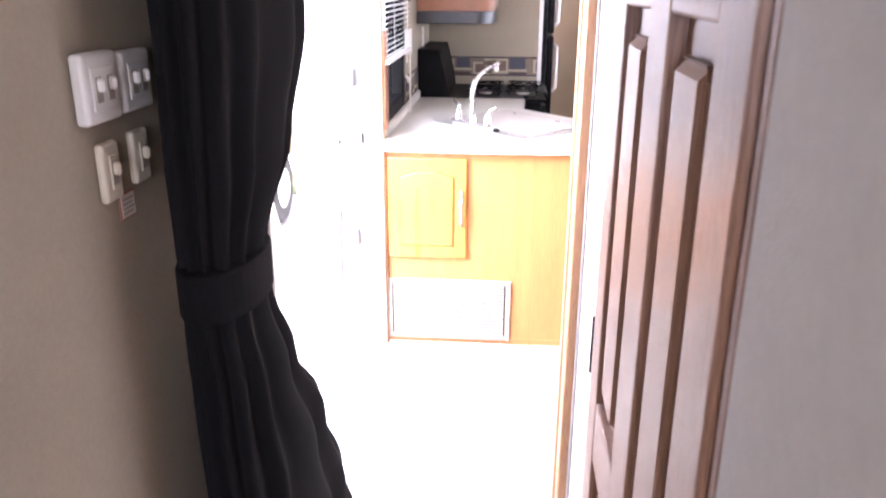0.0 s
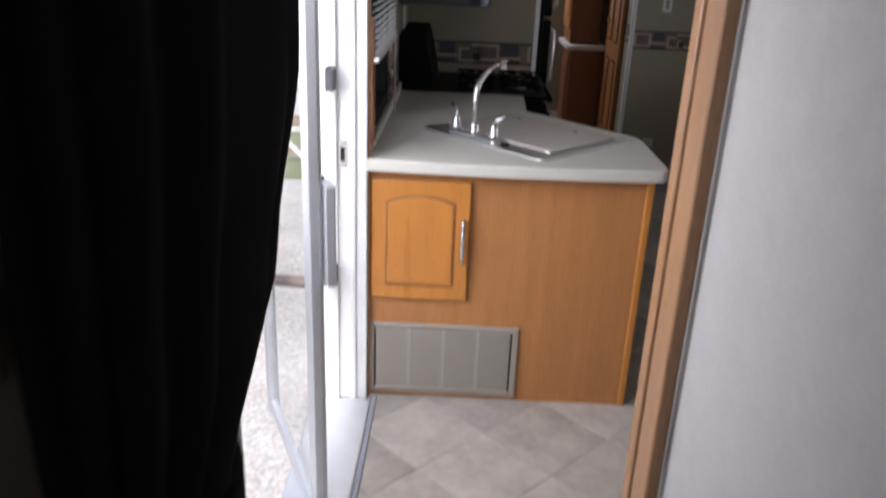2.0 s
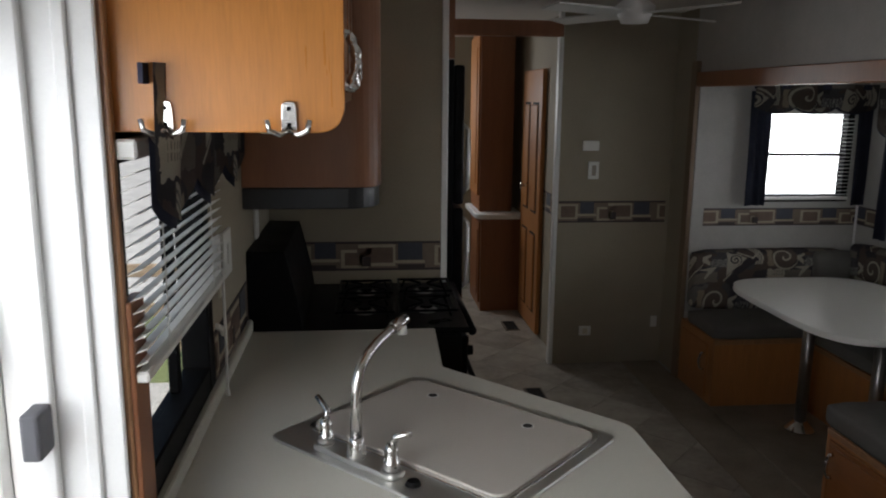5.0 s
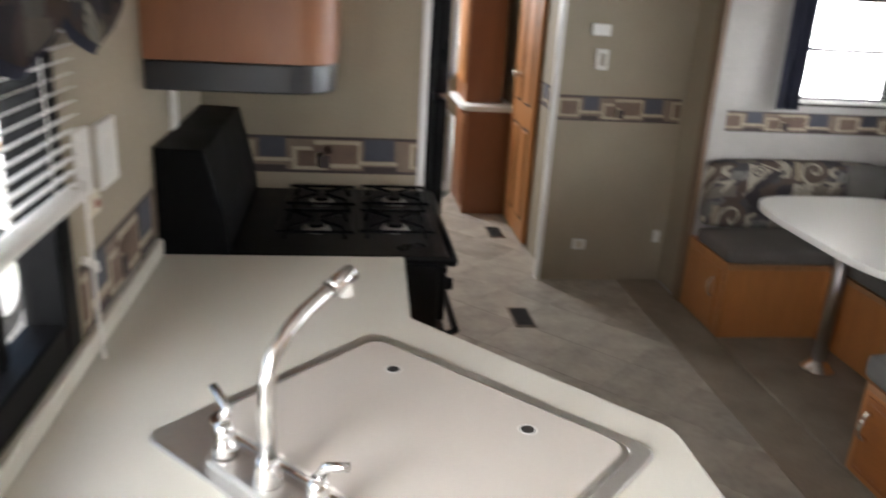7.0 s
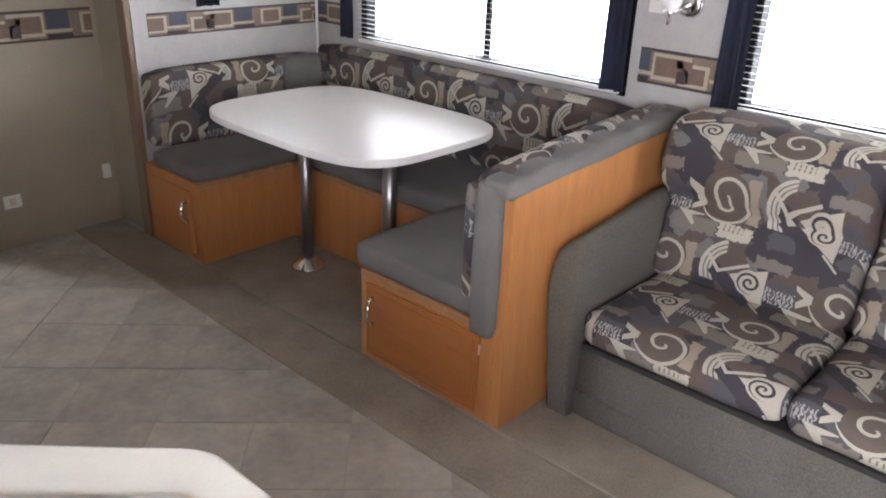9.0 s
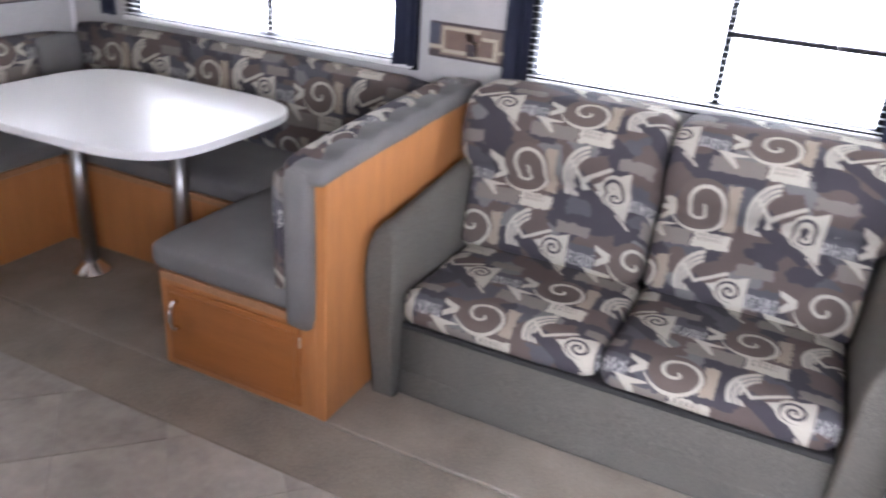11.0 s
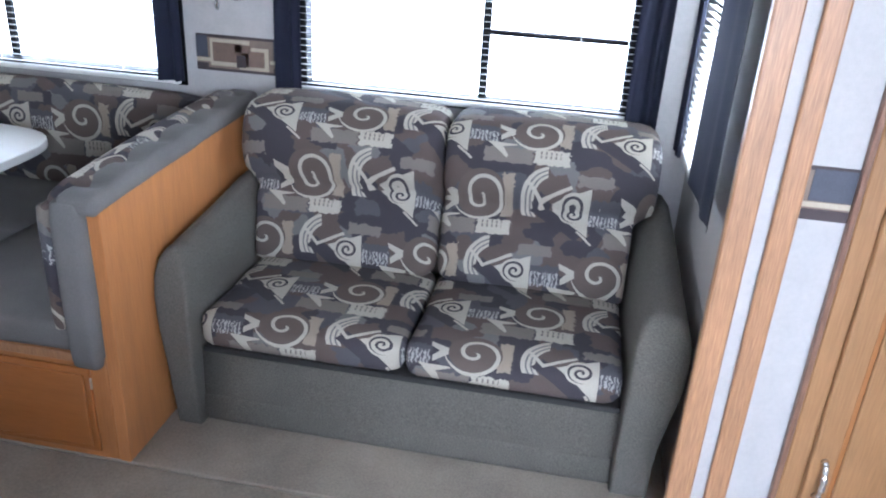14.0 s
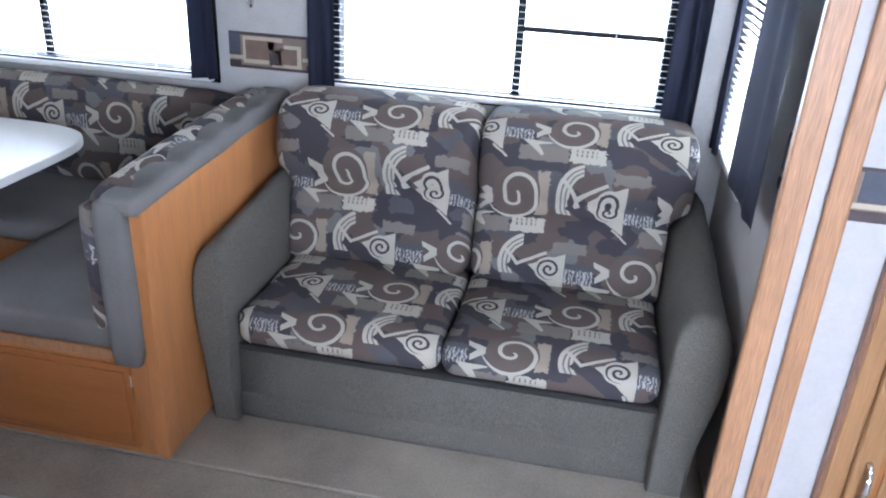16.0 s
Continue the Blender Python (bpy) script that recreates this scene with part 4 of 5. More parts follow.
# the bundle's plan at rising heights: z, centre x, centre y, half depth, half width, depth of the folds
BUNDLE = [(0.02, 0.138, -1.625, 0.058, 0.410, 0.016), (0.30, 0.136, -1.700, 0.058, 0.335, 0.016), (0.60, 0.132, -1.785, 0.054, 0.255, 0.014),
          (0.85, 0.128, -1.885, 0.048, 0.155, 0.012), (1.00, 0.122, -1.925, 0.042, 0.117, 0.008), (1.055, 0.120, -1.925, 0.038, 0.108, 0.006),
          (1.11, 0.122, -1.925, 0.042, 0.117, 0.008), (1.25, 0.122, -1.835, 0.050, 0.210, 0.012), (1.45, 0.124, -1.765, 0.052, 0.280, 0.013),
          (1.75, 0.124, -1.76, 0.052, 0.287, 0.013), (2.08, 0.124, -1.76, 0.050, 0.287, 0.013)]
cb_ = bmesh.new()
rings = []
for q in range(61):
    z = 0.02 + (2.08 - 0.02) * q / 60
    for lo_, hi_ in zip(BUNDLE, BUNDLE[1:]):
        if lo_[0] <= z <= hi_[0] + 1e-6:
            t = (z - lo_[0]) / (hi_[0] - lo_[0])
            t = t * t * (3 - 2 * t)
            cx_, cy_, rx_, ry_, fd = [lo_[k] + (hi_[k] - lo_[k]) * t for k in range(1, 6)]
            break
    ring = []
    for k in range(120):
        a = 2 * math.pi * k / 120
        w_ = fd * (math.sin(a * 13 + 0.9 * math.sin(z * 2.3)) + 0.35 * noise.noise(Vector((3 * math.cos(a), 3 * math.sin(a), z * 1.6))))
        ring.append(cb_.verts.new((max(cx_ + (rx_ + 0.012 + w_) * math.cos(a), XW + 0.003), cy_ + (ry_ + w_) * math.copysign(abs(math.sin(a)) ** 0.7, math.sin(a)), z)))
    rings.append(ring)
for p_, q_ in zip(rings, rings[1:]):
    for k in range(120):
        cb_.faces.new((p_[k], p_[(k + 1) % 120], q_[(k + 1) % 120], q_[k]))
cb_.faces.new(rings[0][::-1])
cb_.faces.new(rings[-1])
part("cloth", cb_, CURTAIN, cu, smooth=True)
band_pts = [(max(0.122 + 0.068 * math.cos(2 * math.pi * k / 40), XW + 0.002), -1.925 + 0.136 * math.sin(2 * math.pi * k / 40)) for k in range(40)]
part("tie_band", prism(band_pts, 1.01, 1.098, 0.008, 2), CURTAIN, cu, "black cloth tie band", smooth=False)
part("curtain_track", box(XW + 0.015, XW + 0.065, -2.02, -1.57, 2.085, 2.11, 0.003), WHITE, cu)

# ---- kitchen: counter, cabinet, sink, tap ----
top_pts = [(XL, -0.045), (0.40, -0.060), (0.75, -0.058), (1.055, -0.035), (1.078, 0.0), (1.072, 0.442), (0.672, 0.872), (0.683, 1.24), (XL, 1.24)]
top_pts = rounded(top_pts, [0, 0, 0, 0.016, 0.016, 0.03, 0.0, 0.0, 0], 4)
wt = thing("worktop", (0.4, 0.4, 0.868), "cream laminate kitchen worktop with an angled peninsula", "worktop")
part("slab", prism(top_pts, 0.868, 0.910, 0.008, 3), LAMINATE, wt)
part("backsplash", box(XL, XL + 0.018, 0.055, 1.238, 0.9105, 0.950, 0.004), LAMINATE, wt)
cb = thing("base_cabinet", (0.5, 0.4, 0), "maple veneered kitchen peninsula cabinet with one raised-panel door", "cabinet")
part("body", prism([(XL + 0.001, 0.0), (1.03, 0.0), (1.03, 0.42), (0.63, 0.85), (0.64, 1.235), (XL + 0.001, 1.235)], 0.002, 0.867), MAPLE, cb)
part("corner_moulding", box(1.012, 1.037, -0.007, 0.012, 0.003, 0.866, 0.005, 2), MAPLE_DOOR, cb)
part("base_strip", box(XL + 0.53, 1.011, -0.004, -0.0005, 0.003, 0.03, 0.001), MAPLE, cb)


def arched_door_y(parent, x0, x1, z0, z1, y, material):
    """A raised-panel door with an arched top panel, facing -y."""
    d = part("door", box(x0, x1, y, y + 0.018, z0, z1, 0.005, 2), material, parent, "honey maple door with an arched raised panel")

    def arch(inset, rise):
        xa, xb, za, zb = x0 + inset, x1 - inset, z0 + inset * 1.05, z1 - inset - rise
        pts = [(xa, za), (xb, za), (xb, zb)]
        for k in range(1, 12):
            t = k / 12
            pts.append((xb + (xa - xb) * t, zb + rise * math.sin(math.pi * t) ** 0.8))
        return pts + [(xa, zb)]

    def slab(pts, d0, d1, bev):
        bm = prism(pts, -d1, -d0, bev, 2)
        bmesh.ops.transform(bm, matrix=Matrix(((1, 0, 0, 0), (0, 0, 1, 0), (0, 1, 0, 0), (0, 0, 0, 1))), verts=bm.verts)
        bmesh.ops.recalc_face_normals(bm, faces=bm.faces[:])
        return bm

    part("groove", slab(arch(0.048, 0.028), -y - 0.002, -y + 0.0012, 0), GROOVE_SHADE, d)
    part("raised_panel", slab(arch(0.056, 0.027), -y, -y + 0.006, 0.005), material, d)
    return d


# darker maple: groove shade put into the colour of flat strips
GROOVE_SHADE = mat("maple_groove_shade", (0.30, 0.125, 0.035), 0.4, vary=0.1)


def rope_handle(parent, p0, p1, out):
    """A chrome pull with a twisted middle, on two feet."""
    p0, p1, o = Vector(p0), Vector(p1), Vector(out)
    pts, rad = [], []
    n = 22
    for k in range(n + 1):
        t = k / n
        pts.append(p0.lerp(p1, t) + o * (0.014 + 0.012 * math.sin(math.pi * t)))
        rad.append(0.0046 + 0.0030 * abs(math.sin(t * 12)) + 0.0022 * math.sin(math.pi * t))
    bm = tube(pts, rad, 8)
    for p in (p0, p1):
        add_tube(bm, [p, p + o * 0.016], [0.009, 0.006], 8)
    return part("handle", bm, CHROME, parent, "twisted chrome handle", smooth=True)


cd = arched_door_y(cb, 0.098, 0.432, 0.405, 0.838, -0.019, MAPLE_DOOR)
rope_handle(cd, (0.410, -0.019, 0.56), (0.410, -0.019, 0.70), (0, -1, 0))
vg = thing("vent_grille", (0.36, 0, 0.03), "beige return-air grille low in the cabinet front", "vent grille")
part("frame", box(0.088, 0.628, -0.006, -0.0005, 0.022, 0.302, 0.002), GRILLE, vg)
part("backing", box(0.110, 0.606, -0.0075, -0.0062, 0.042, 0.282), GAP_SHADE, vg)
cw = (0.606 - 0.110) / 4
for k in range(1, 4):
    part("divider", box(0.110 + cw * k - 0.006, 0.110 + cw * k + 0.006, -0.013, -0.0076, 0.042, 0.282, 0.002), GRILLE, vg)
for a, b, c, d in ((0.088, 0.110, 0.022, 0.302), (0.606, 0.628, 0.022, 0.302), (0.110, 0.606, 0.022, 0.042), (0.110, 0.606, 0.282, 0.302)):
    part("rim", box(a, b, -0.013, -0.0062, c, d, 0.003), GRILLE, vg)
lou = part("louvre", box(-0.241, 0.241, -0.004, 0.004, -0.0045, 0.0045, 0.001), GRILLE, vg)
for k in range(17):
    ob = lou if k == 0 else new("louvre", lou.data)
    ob.parent = vg
    ob.matrix_parent_inverse = BASE[vg].inverted()
    ob.matrix_basis = Matrix.Translation((0.358, -0.0115, 0.049 + k * 0.0141)) @ Euler((radians(-32), 0, 0)).to_matrix().to_4x4()

# sink, set at 45 degrees
SC = Vector((0.626, 0.402, 0.910))
E1, E2 = Vector((1, -1, 0)).normalized(), Vector((1, 1, 0)).normalized()   # along the tap deck, and away from it
HA, HB = 0.299, 0.253


def sk(a, b):
    p = SC + E1 * a + E2 * b
    return (p.x, p.y)


sink = thing("kitchen_sink", tuple(SC), "stainless drop-in kitchen sink set at an angle in the worktop", "sink")
part("rim", prism(rounded([sk(-HA, -HB), sk(HA, -HB), sk(HA, HB), sk(-HA, HB)], 0.035, 5), 0.9095, 0.917, 0.004, 2), STEEL, sink)
part("rim_inner", prism(rounded([sk(-HA + 0.025, -HB + 0.085), sk(HA - 0.025, -HB + 0.085), sk(HA - 0.025, HB - 0.025), sk(-HA + 0.025, HB - 0.025)], 0.04, 5), 0.9165, 0.9195, 0.002, 2), CHROME, sink)
cov = thing("sink_cover", (SC.x, SC.y, 0.9195), "beige plastic sink cover with two finger holes lying over the bowls", "sink cover")
part("plate", prism(rounded([sk(-HA + 0.036, -HB + 0.096), sk(HA - 0.036, -HB + 0.096), sk(HA - 0.036, HB - 0.036), sk(-HA + 0.036, HB - 0.036)], 0.035, 5), 0.9195, 0.926, 0.003, 2), SINK_COVER, cov)
# the holes are flat discs, their inner shade given by near-black colour
for a in (-0.155, 0.125):
    p = SC + E1 * a + E2 * 0.147
    part("finger_hole", tube([(p.x, p.y, 0.9262), (p.x, p.y, 0.9266)], 0.0115, 14), GAP_SHADE, cov)
    part("scoop", tube([(p.x, p.y, 0.9258), (p.x, p.y, 0.9263)], [0.016, 0.014], 14), WHITE_PLASTIC, cov)

tap = thing("kitchen_tap", (0.425, 0.27, 0.917), "brushed chrome high-arc kitchen tap with two lever handles", "tap")


def tp(a, b, z):
    p = SC + E1 * (a - 0.060) + E2 * b
    return (p.x, p.y, z)


DB = -HB + 0.042
part("deck_plate", prism(rounded([sk(-0.177, DB - 0.024), sk(0.063, DB - 0.024), sk(0.063, DB + 0.024), sk(-0.177, DB + 0.024)], 0.022, 5), 0.917, 0.929, 0.004, 2), STEEL, tap)
part("spout_base", tube([tp(0.0, DB, 0.928), tp(0.0, DB, 0.935), tp(0.0, DB, 0.962), tp(0.0, DB, 0.97)], [0.021, 0.021, 0.016, 0.013], 16), CHROME, tap, smooth=True)
sp_pts = [tp(0.0, DB, 0.965), tp(0.0, DB, 1.04), tp(0.0, DB + 0.003, 1.080), tp(-0.003, DB + 0.016, 1.112), tp(-0.006, DB + 0.042, 1.136),
          tp(-0.010, DB + 0.075, 1.152), tp(-0.014, DB + 0.110, 1.163), tp(-0.018, DB + 0.140, 1.171)]
part("spout", tube(sp_pts, [0.0125, 0.012, 0.0115, 0.011, 0.0108, 0.0105, 0.010, 0.010], 16), CHROME, tap, smooth=True)
part("spout_tip", tube([tp(-0.017, DB + 0.130, 1.168), tp(-0.022, DB + 0.175, 1.179)], [0.0135, 0.0125], 14), CHROME, tap, smooth=True)
part("aerator", tube([tp(-0.020, DB + 0.160, 1.172), tp(-0.020, DB + 0.163, 1.148)], 0.0105, 12), WHITE_PLASTIC, tap, smooth=True)
for a, swing in ((-0.092, -1), (0.098, 1)):
    hd = part("handle", tube([tp(a, DB, 0.928), tp(a, DB, 0.95), tp(a, DB, 0.953), tp(a, DB, 0.972), tp(a, DB, 0.985)], [0.019, 0.017, 0.014, 0.015, 0.010], 14), CHROME, tap, smooth=True)
    part("lever", tube([tp(a, DB, 0.980), tp(a + swing * 0.004, DB + 0.010, 0.998), tp(a + swing * 0.02 + (-0.02 if swing < 0 else 0.018), DB + 0.012, 1.012 + (0.008 if swing < 0 else 0))],
                       [0.009, 0.007, 0.0065], 10), CHROME, hd, smooth=True)
part("sprayer_cap", tube([tp(0.155, DB, 0.917), tp(0.155, DB, 0.926)], [0.016, 0.012], 14), BLACK_MATT, tap)

# outlets on the kitchen wall
def plate_x(name, y, z, w, h, material, label, cat, extra=None):
    th = thing(name, (XL, y, z), label, cat)
    part("plate", box(XL, XL + 0.008, y - w / 2, y + w / 2, z - h / 2, z + h / 2, 0.003, 2), material, th)
    if extra == "outlet":
        for dz in (-0.022, 0.022):
            part("socket", box(XL + 0.008, XL + 0.0105, y - 0.016, y + 0.016, z + dz - 0.015, z + dz + 0.015, 0.002), material, th)
    if extra == "rocker":
        part("rocker", box(XL + 0.008, XL + 0.012, y - 0.014, y + 0.014, z - 0.028, z + 0.028, 0.002), material, th)
    return th


plate_x("wall_outlet", 0.765, 1.245, 0.075, 0.12, WHITE_PLASTIC, "white outlet on the taupe kitchen wall", "outlet", "outlet")
plate_x("wall_switch", 0.905, 1.235, 0.11, 0.125, WHITE_PLASTIC, "white switch plate on the taupe kitchen wall", "light switch", "rocker")
wp = plate_x("water_pump_switch", 0.80, 1.165, 0.055, 0.045, IVORY, "small ivory switch with a red lamp on the kitchen wall", "light switch")
part("red_lamp", box(XL + 0.008, XL + 0.012, 0.795, 0.812, 1.157, 1.171, 0.001), RED_PRINT, wp)
plate_x("wall_outlet", 1.50, 1.215, 0.075, 0.12, WHITE_PLASTIC, "white outlet on the wall above the stove", "outlet", "outlet")
bh = thing("blind_hold_down", (XL, 0.745, 1.05), "white plastic hold-down clip on the wall border", "clip")
part("clip", tube([(XL + 0.004, 0.72, 1.085), (XL + 0.014, 0.74, 1.07), (XL + 0.010, 0.765, 1.05)], [0.008, 0.009, 0.006], 8), WHITE_PLASTIC, bh)

# overhead cabinet with coat hooks
oc = thing("overhead_cabinet", (0.25, 0.6, 1.6), "maple overhead cabinet with a rounded end panel along the wall", "cabinet")


def yz_prism(pts, y0, y1, bev=0.0):
    """A prism along y on an outline of (x, z)."""
    bm = prism(pts, y0, y1, bev, 2)
    bmesh.ops.transform(bm, matrix=Matrix(((1, 0, 0, 0), (0, 0, 1, 0), (0, 1, 0, 0), (0, 0, 0, 1))), verts=bm.verts)
    bmesh.ops.recalc_face_normals(bm, faces=bm.faces[:])
    return bm


part("end_panel", yz_prism(rounded([(XL + 0.004, 1.600), (0.428, 1.600), (0.428, ZC - 0.002), (XL + 0.004, ZC - 0.002)], [0, 0.045, 0, 0], 6), 0.0, 0.02, 0.002), MAPLE_DOOR, oc)
part("body", box(XL + 0.004, 0.40, 0.021, 1.215, 1.63, ZC - 0.002), CHERRY, oc)
for k in range(3):
    d = part("door", box(0.401, 0.42, 0.03 + k * 0.395, 0.415 + k * 0.395, 1.64, ZC - 0.02, 0.004, 2), CHERRY, oc)
    part("raised_panel", box(0.4205, 0.426, 0.09 + k * 0.395, 0.355 + k * 0.395, 1.70, ZC - 0.08, 0.005, 2), CHERRY, d)
    rope_handle(d, (0.42, 0.06 + k * 0.395, 1.67), (0.42, 0.06 + k * 0.395, 1.75), (1, 0, 0))
for hx in (0.165, 0.345):
    hk = thing("coat_hook", (hx, -0.003, 1.62), "satin nickel double coat hook on the cabinet end panel", "coat hook", "coat hooks on the cabinet end")
    part("back_plate", yz_prism(rounded([(hx - 0.013, 1.60), (hx + 0.013, 1.60), (hx + 0.011, 1.647), (hx - 0.011, 1.647)], 0.009, 4), -0.006, -0.0005, 0.002), CHROME, hk)
    for sx in (-1, 1):
        part("prong", tube([(hx, -0.006, 1.606), (hx + sx * 0.014, -0.016, 1.598), (hx + sx * 0.028, -0.022, 1.604), (hx + sx * 0.031, -0.022, 1.620)], [0.005, 0.0045, 0.0042, 0.005], 8), CHROME, hk, smooth=True)
    for dz in (0.012, 0.036):
        part("screw", tube([(hx, -0.006, 1.60 + dz), (hx, -0.0075, 1.60 + dz)], 0.0035, 8), BLACK_MATT, hk)
dm = thing("dome_light", (0.28, 0.42, 1.6), "white dome light under the overhead cabinet, unlit", "ceiling light")
part("base", tube([(0.26, 0.42, 1.6295), (0.26, 0.42, 1.617)], 0.062, 20), WHITE_PLASTIC, dm)
part("dome", tube([(0.26, 0.42, 1.617), (0.26, 0.42, 1.600), (0.26, 0.42, 1.585), (0.26, 0.42, 1.578)], [0.056, 0.050, 0.030, 0.008], 20), WHITE, dm, smooth=True)

# range hood cabinet
hc = thing("hood_cabinet", (0.3, 1.55, 1.3), "cherry overhead cabinet with a black range hood beneath, above the stove", "cabinet")
part("body", prism(rounded([(XL + 0.002, 1.222), (0.512, 1.222), (0.512, 1.897), (XL + 0.002, 1.897)], [0, 0.10, 0.02, 0], 8), 1.374, ZC - 0.002, 0.002, 1), mat("hood_wood", (0.30, 0.135, 0.066), 0.4, vary=0.08, scale=3, grain=0.06, grain_scale=30, stretch=(6, 6, 0.6)), hc)
part("hood_band", prism(rounded([(XL + 0.002, 1.226), (0.505, 1.226), (0.505, 1.894), (XL + 0.002, 1.894)], [0, 0.13, 0.02, 0], 8), 1.306, 1.373, 0.004, 2), mat("hood_black", (0.03, 0.033, 0.038), 0.3, vary=0.06), hc, "black range hood band")
part("filter", box(0.14, 0.44, 1.34, 1.80, 1.3035, 1.3058, 0.001), STEEL, hc)

# stove
sv = thing("gas_stove", (0.45, 1.57, 0), "black gas stove with four burners and a back guard", "stove")
part("body", box(XL + 0.002, 0.775, 1.246, 1.888, 0.003, 0.885, 0.004), BLACK_MATT, sv)
part("cooktop", box(XL + 0.12, 0.80, 1.246, 1.890, 0.885, 0.906, 0.008, 3), BLACK, sv)
part("front_rail", tube([(0.808, 1.25, 0.893), (0.808, 1.886, 0.893)], 0.015, 12), BLACK, sv, smooth=True)
bgm = yz_prism([(XL + 0.003, 0.886), (XL + 0.175, 0.886), (XL + 0.160, 1.00), (XL + 0.130, 1.125), (XL + 0.120, 1.165), (XL + 0.003, 1.168)], 1.248, 1.886, 0.006)
part("back_guard", bgm, BLACK_MATT, sv, "black raised back guard")
od = part("oven_door", box(0.776, 0.80, 1.262, 1.874, 0.16, 0.70, 0.006, 2), BLACK, sv)
part("oven_handle", tube([(0.80, 1.30, 0.66), (0.838, 1.32, 0.665), (0.838, 1.81, 0.665), (0.80, 1.83, 0.66)], 0.010, 10), BLACK_MATT, od, smooth=True)
part("control_panel", box(0.776, 0.796, 1.262, 1.874, 0.72, 0.87, 0.004), BLACK, sv)
for k in range(5):
    part("knob", tube([(0.796, 1.33 + k * 0.118, 0.80), (0.822, 1.33 + k * 0.118, 0.80)], [0.02, 0.016], 14), BLACK_MATT, sv)
for bx, by in ((0.454, 1.455), (0.672, 1.466), (0.460, 1.72), (0.684, 1.736)):
    bu = part("burner", tube([(bx, by, 0.906), (bx, by, 0.914), (bx, by, 0.918)], [0.040, 0.036, 0.026], 18), STEEL, sv, "bright burner head", smooth=True)
    part("burner_cap", tube([(bx, by, 0.918), (bx, by, 0.926)], [0.024, 0.018], 16), BLACK, bu)
    gr = bmesh.new()
    for k in range(4):
        a = k * math.pi / 2 + math.pi / 4
        add_tube(gr, [(bx + 0.02 * math.cos(a), by + 0.02 * math.sin(a), 0.938), (bx + 0.10 * math.cos(a), by + 0.10 * math.sin(a), 0.938), (bx + 0.115 * math.cos(a), by + 0.115 * math.sin(a), 0.907)], 0.005, 6)
    r = 0.098
    add_tube(gr, [(bx + r, by + r, 0.932), (bx - r, by + r, 0.932), (bx - r, by - r, 0.932), (bx + r, by - r, 0.932), (bx + r, by + r, 0.932)], 0.005, 6)
    part("grate", gr, BLACK, sv)

# refrigerator
fr = thing("refrigerator", (0.48, 2.28, 0), "black two-door refrigerator built in beside the stove", "refrigerator")
part("body", box(XL + 0.002, 0.82, 1.958, 2.58, 0.003, 1.80, 0.004), BLACK_MATT, fr)
d1 = part("lower_door", box(0.821, 0.865, 1.965, 2.575, 0.10, 1.20, 0.012, 3), BLACK, fr)
d2 = part("upper_door", box(0.821, 0.865, 1.965, 2.575, 1.215, 1.78, 0.012, 3), BLACK, fr)
part("handle", tube([(0.866, 2.03, 1.26), (0.89, 2.03, 1.28), (0.89, 2.03, 1.52), (0.866, 2.03, 1.54)], 0.011, 10), STEEL, d2, smooth=True)
part("handle", tube([(0.866, 2.03, 0.85), (0.89, 2.03, 0.87), (0.89, 2.03, 1.13), (0.866, 2.03, 1.15)], 0.011, 10), STEEL, d1, smooth=True)
structure("wall_above_fridge", box(XL, 0.82, 1.951, 2.62, 1.803, ZC), CHERRY, "cherry panel above the refrigerator", "panel")

# ---- hall and bathroom ----
vn = thing("vanity", (1.5, 4.8, 0), "cherry bathroom vanity with a white rounded top", "vanity")
part("cabinet", box(1.35, 1.66, 4.62, 5.2, 0.003, 0.735, 0.004), CHERRY, vn)
part("top", prism(rounded([(1.30, 4.57), (1.668, 4.57), (1.668, 5.22), (1.30, 5.22)], [0.10, 0, 0, 0.02], 6), 0.736, 0.775, 0.008, 2), WHITE, vn)
vd = part("door", box(1.335, 1.35, 4.66, 4.90, 0.06, 0.70, 0.004), CHERRY, vn)
part("raised_panel", box(1.328, 1.335, 4.70, 4.86, 0.12, 0.64, 0.004), CHERRY, vd)
tc_ = thing("linen_cabinet", (1.46, 5.0, 0.775), "tall cherry linen cabinet standing on the vanity", "cabinet")
part("body", box(1.345, 1.60, 4.72, 5.2, 0.776, ZC - 0.003, 0.004), CHERRY, tc_)
ld = part("door", box(1.328, 1.345, 4.74, 5.18, 0.90, ZC - 0.05, 0.004), MAPLE, tc_)
part("raised_panel", box(1.320, 1.328, 4.80, 5.12, 0.98, ZC - 0.13, 0.004), MAPLE, ld)
bd = thing("door_2", (1.64, 4.2, 0), "maple panel bathroom door standing open against the hall wall", "door", kind="structure")
panel_door_x(bd, 1.635, 3.93, 4.54, 0.02, 1.84, 0.03, [(0.15, 0.72), (0.86, 1.62)], 2, MAPLE)
part("knob", tube([(1.635, 4.30, 1.03), (1.612, 4.30, 1.03), (1.60, 4.30, 1.03), (1.585, 4.30, 1.03), (1.578, 4.30, 1.03)], [0.026, 0.010, 0.012, 0.025, 0.012], 14), CHROME, bd, smooth=True)


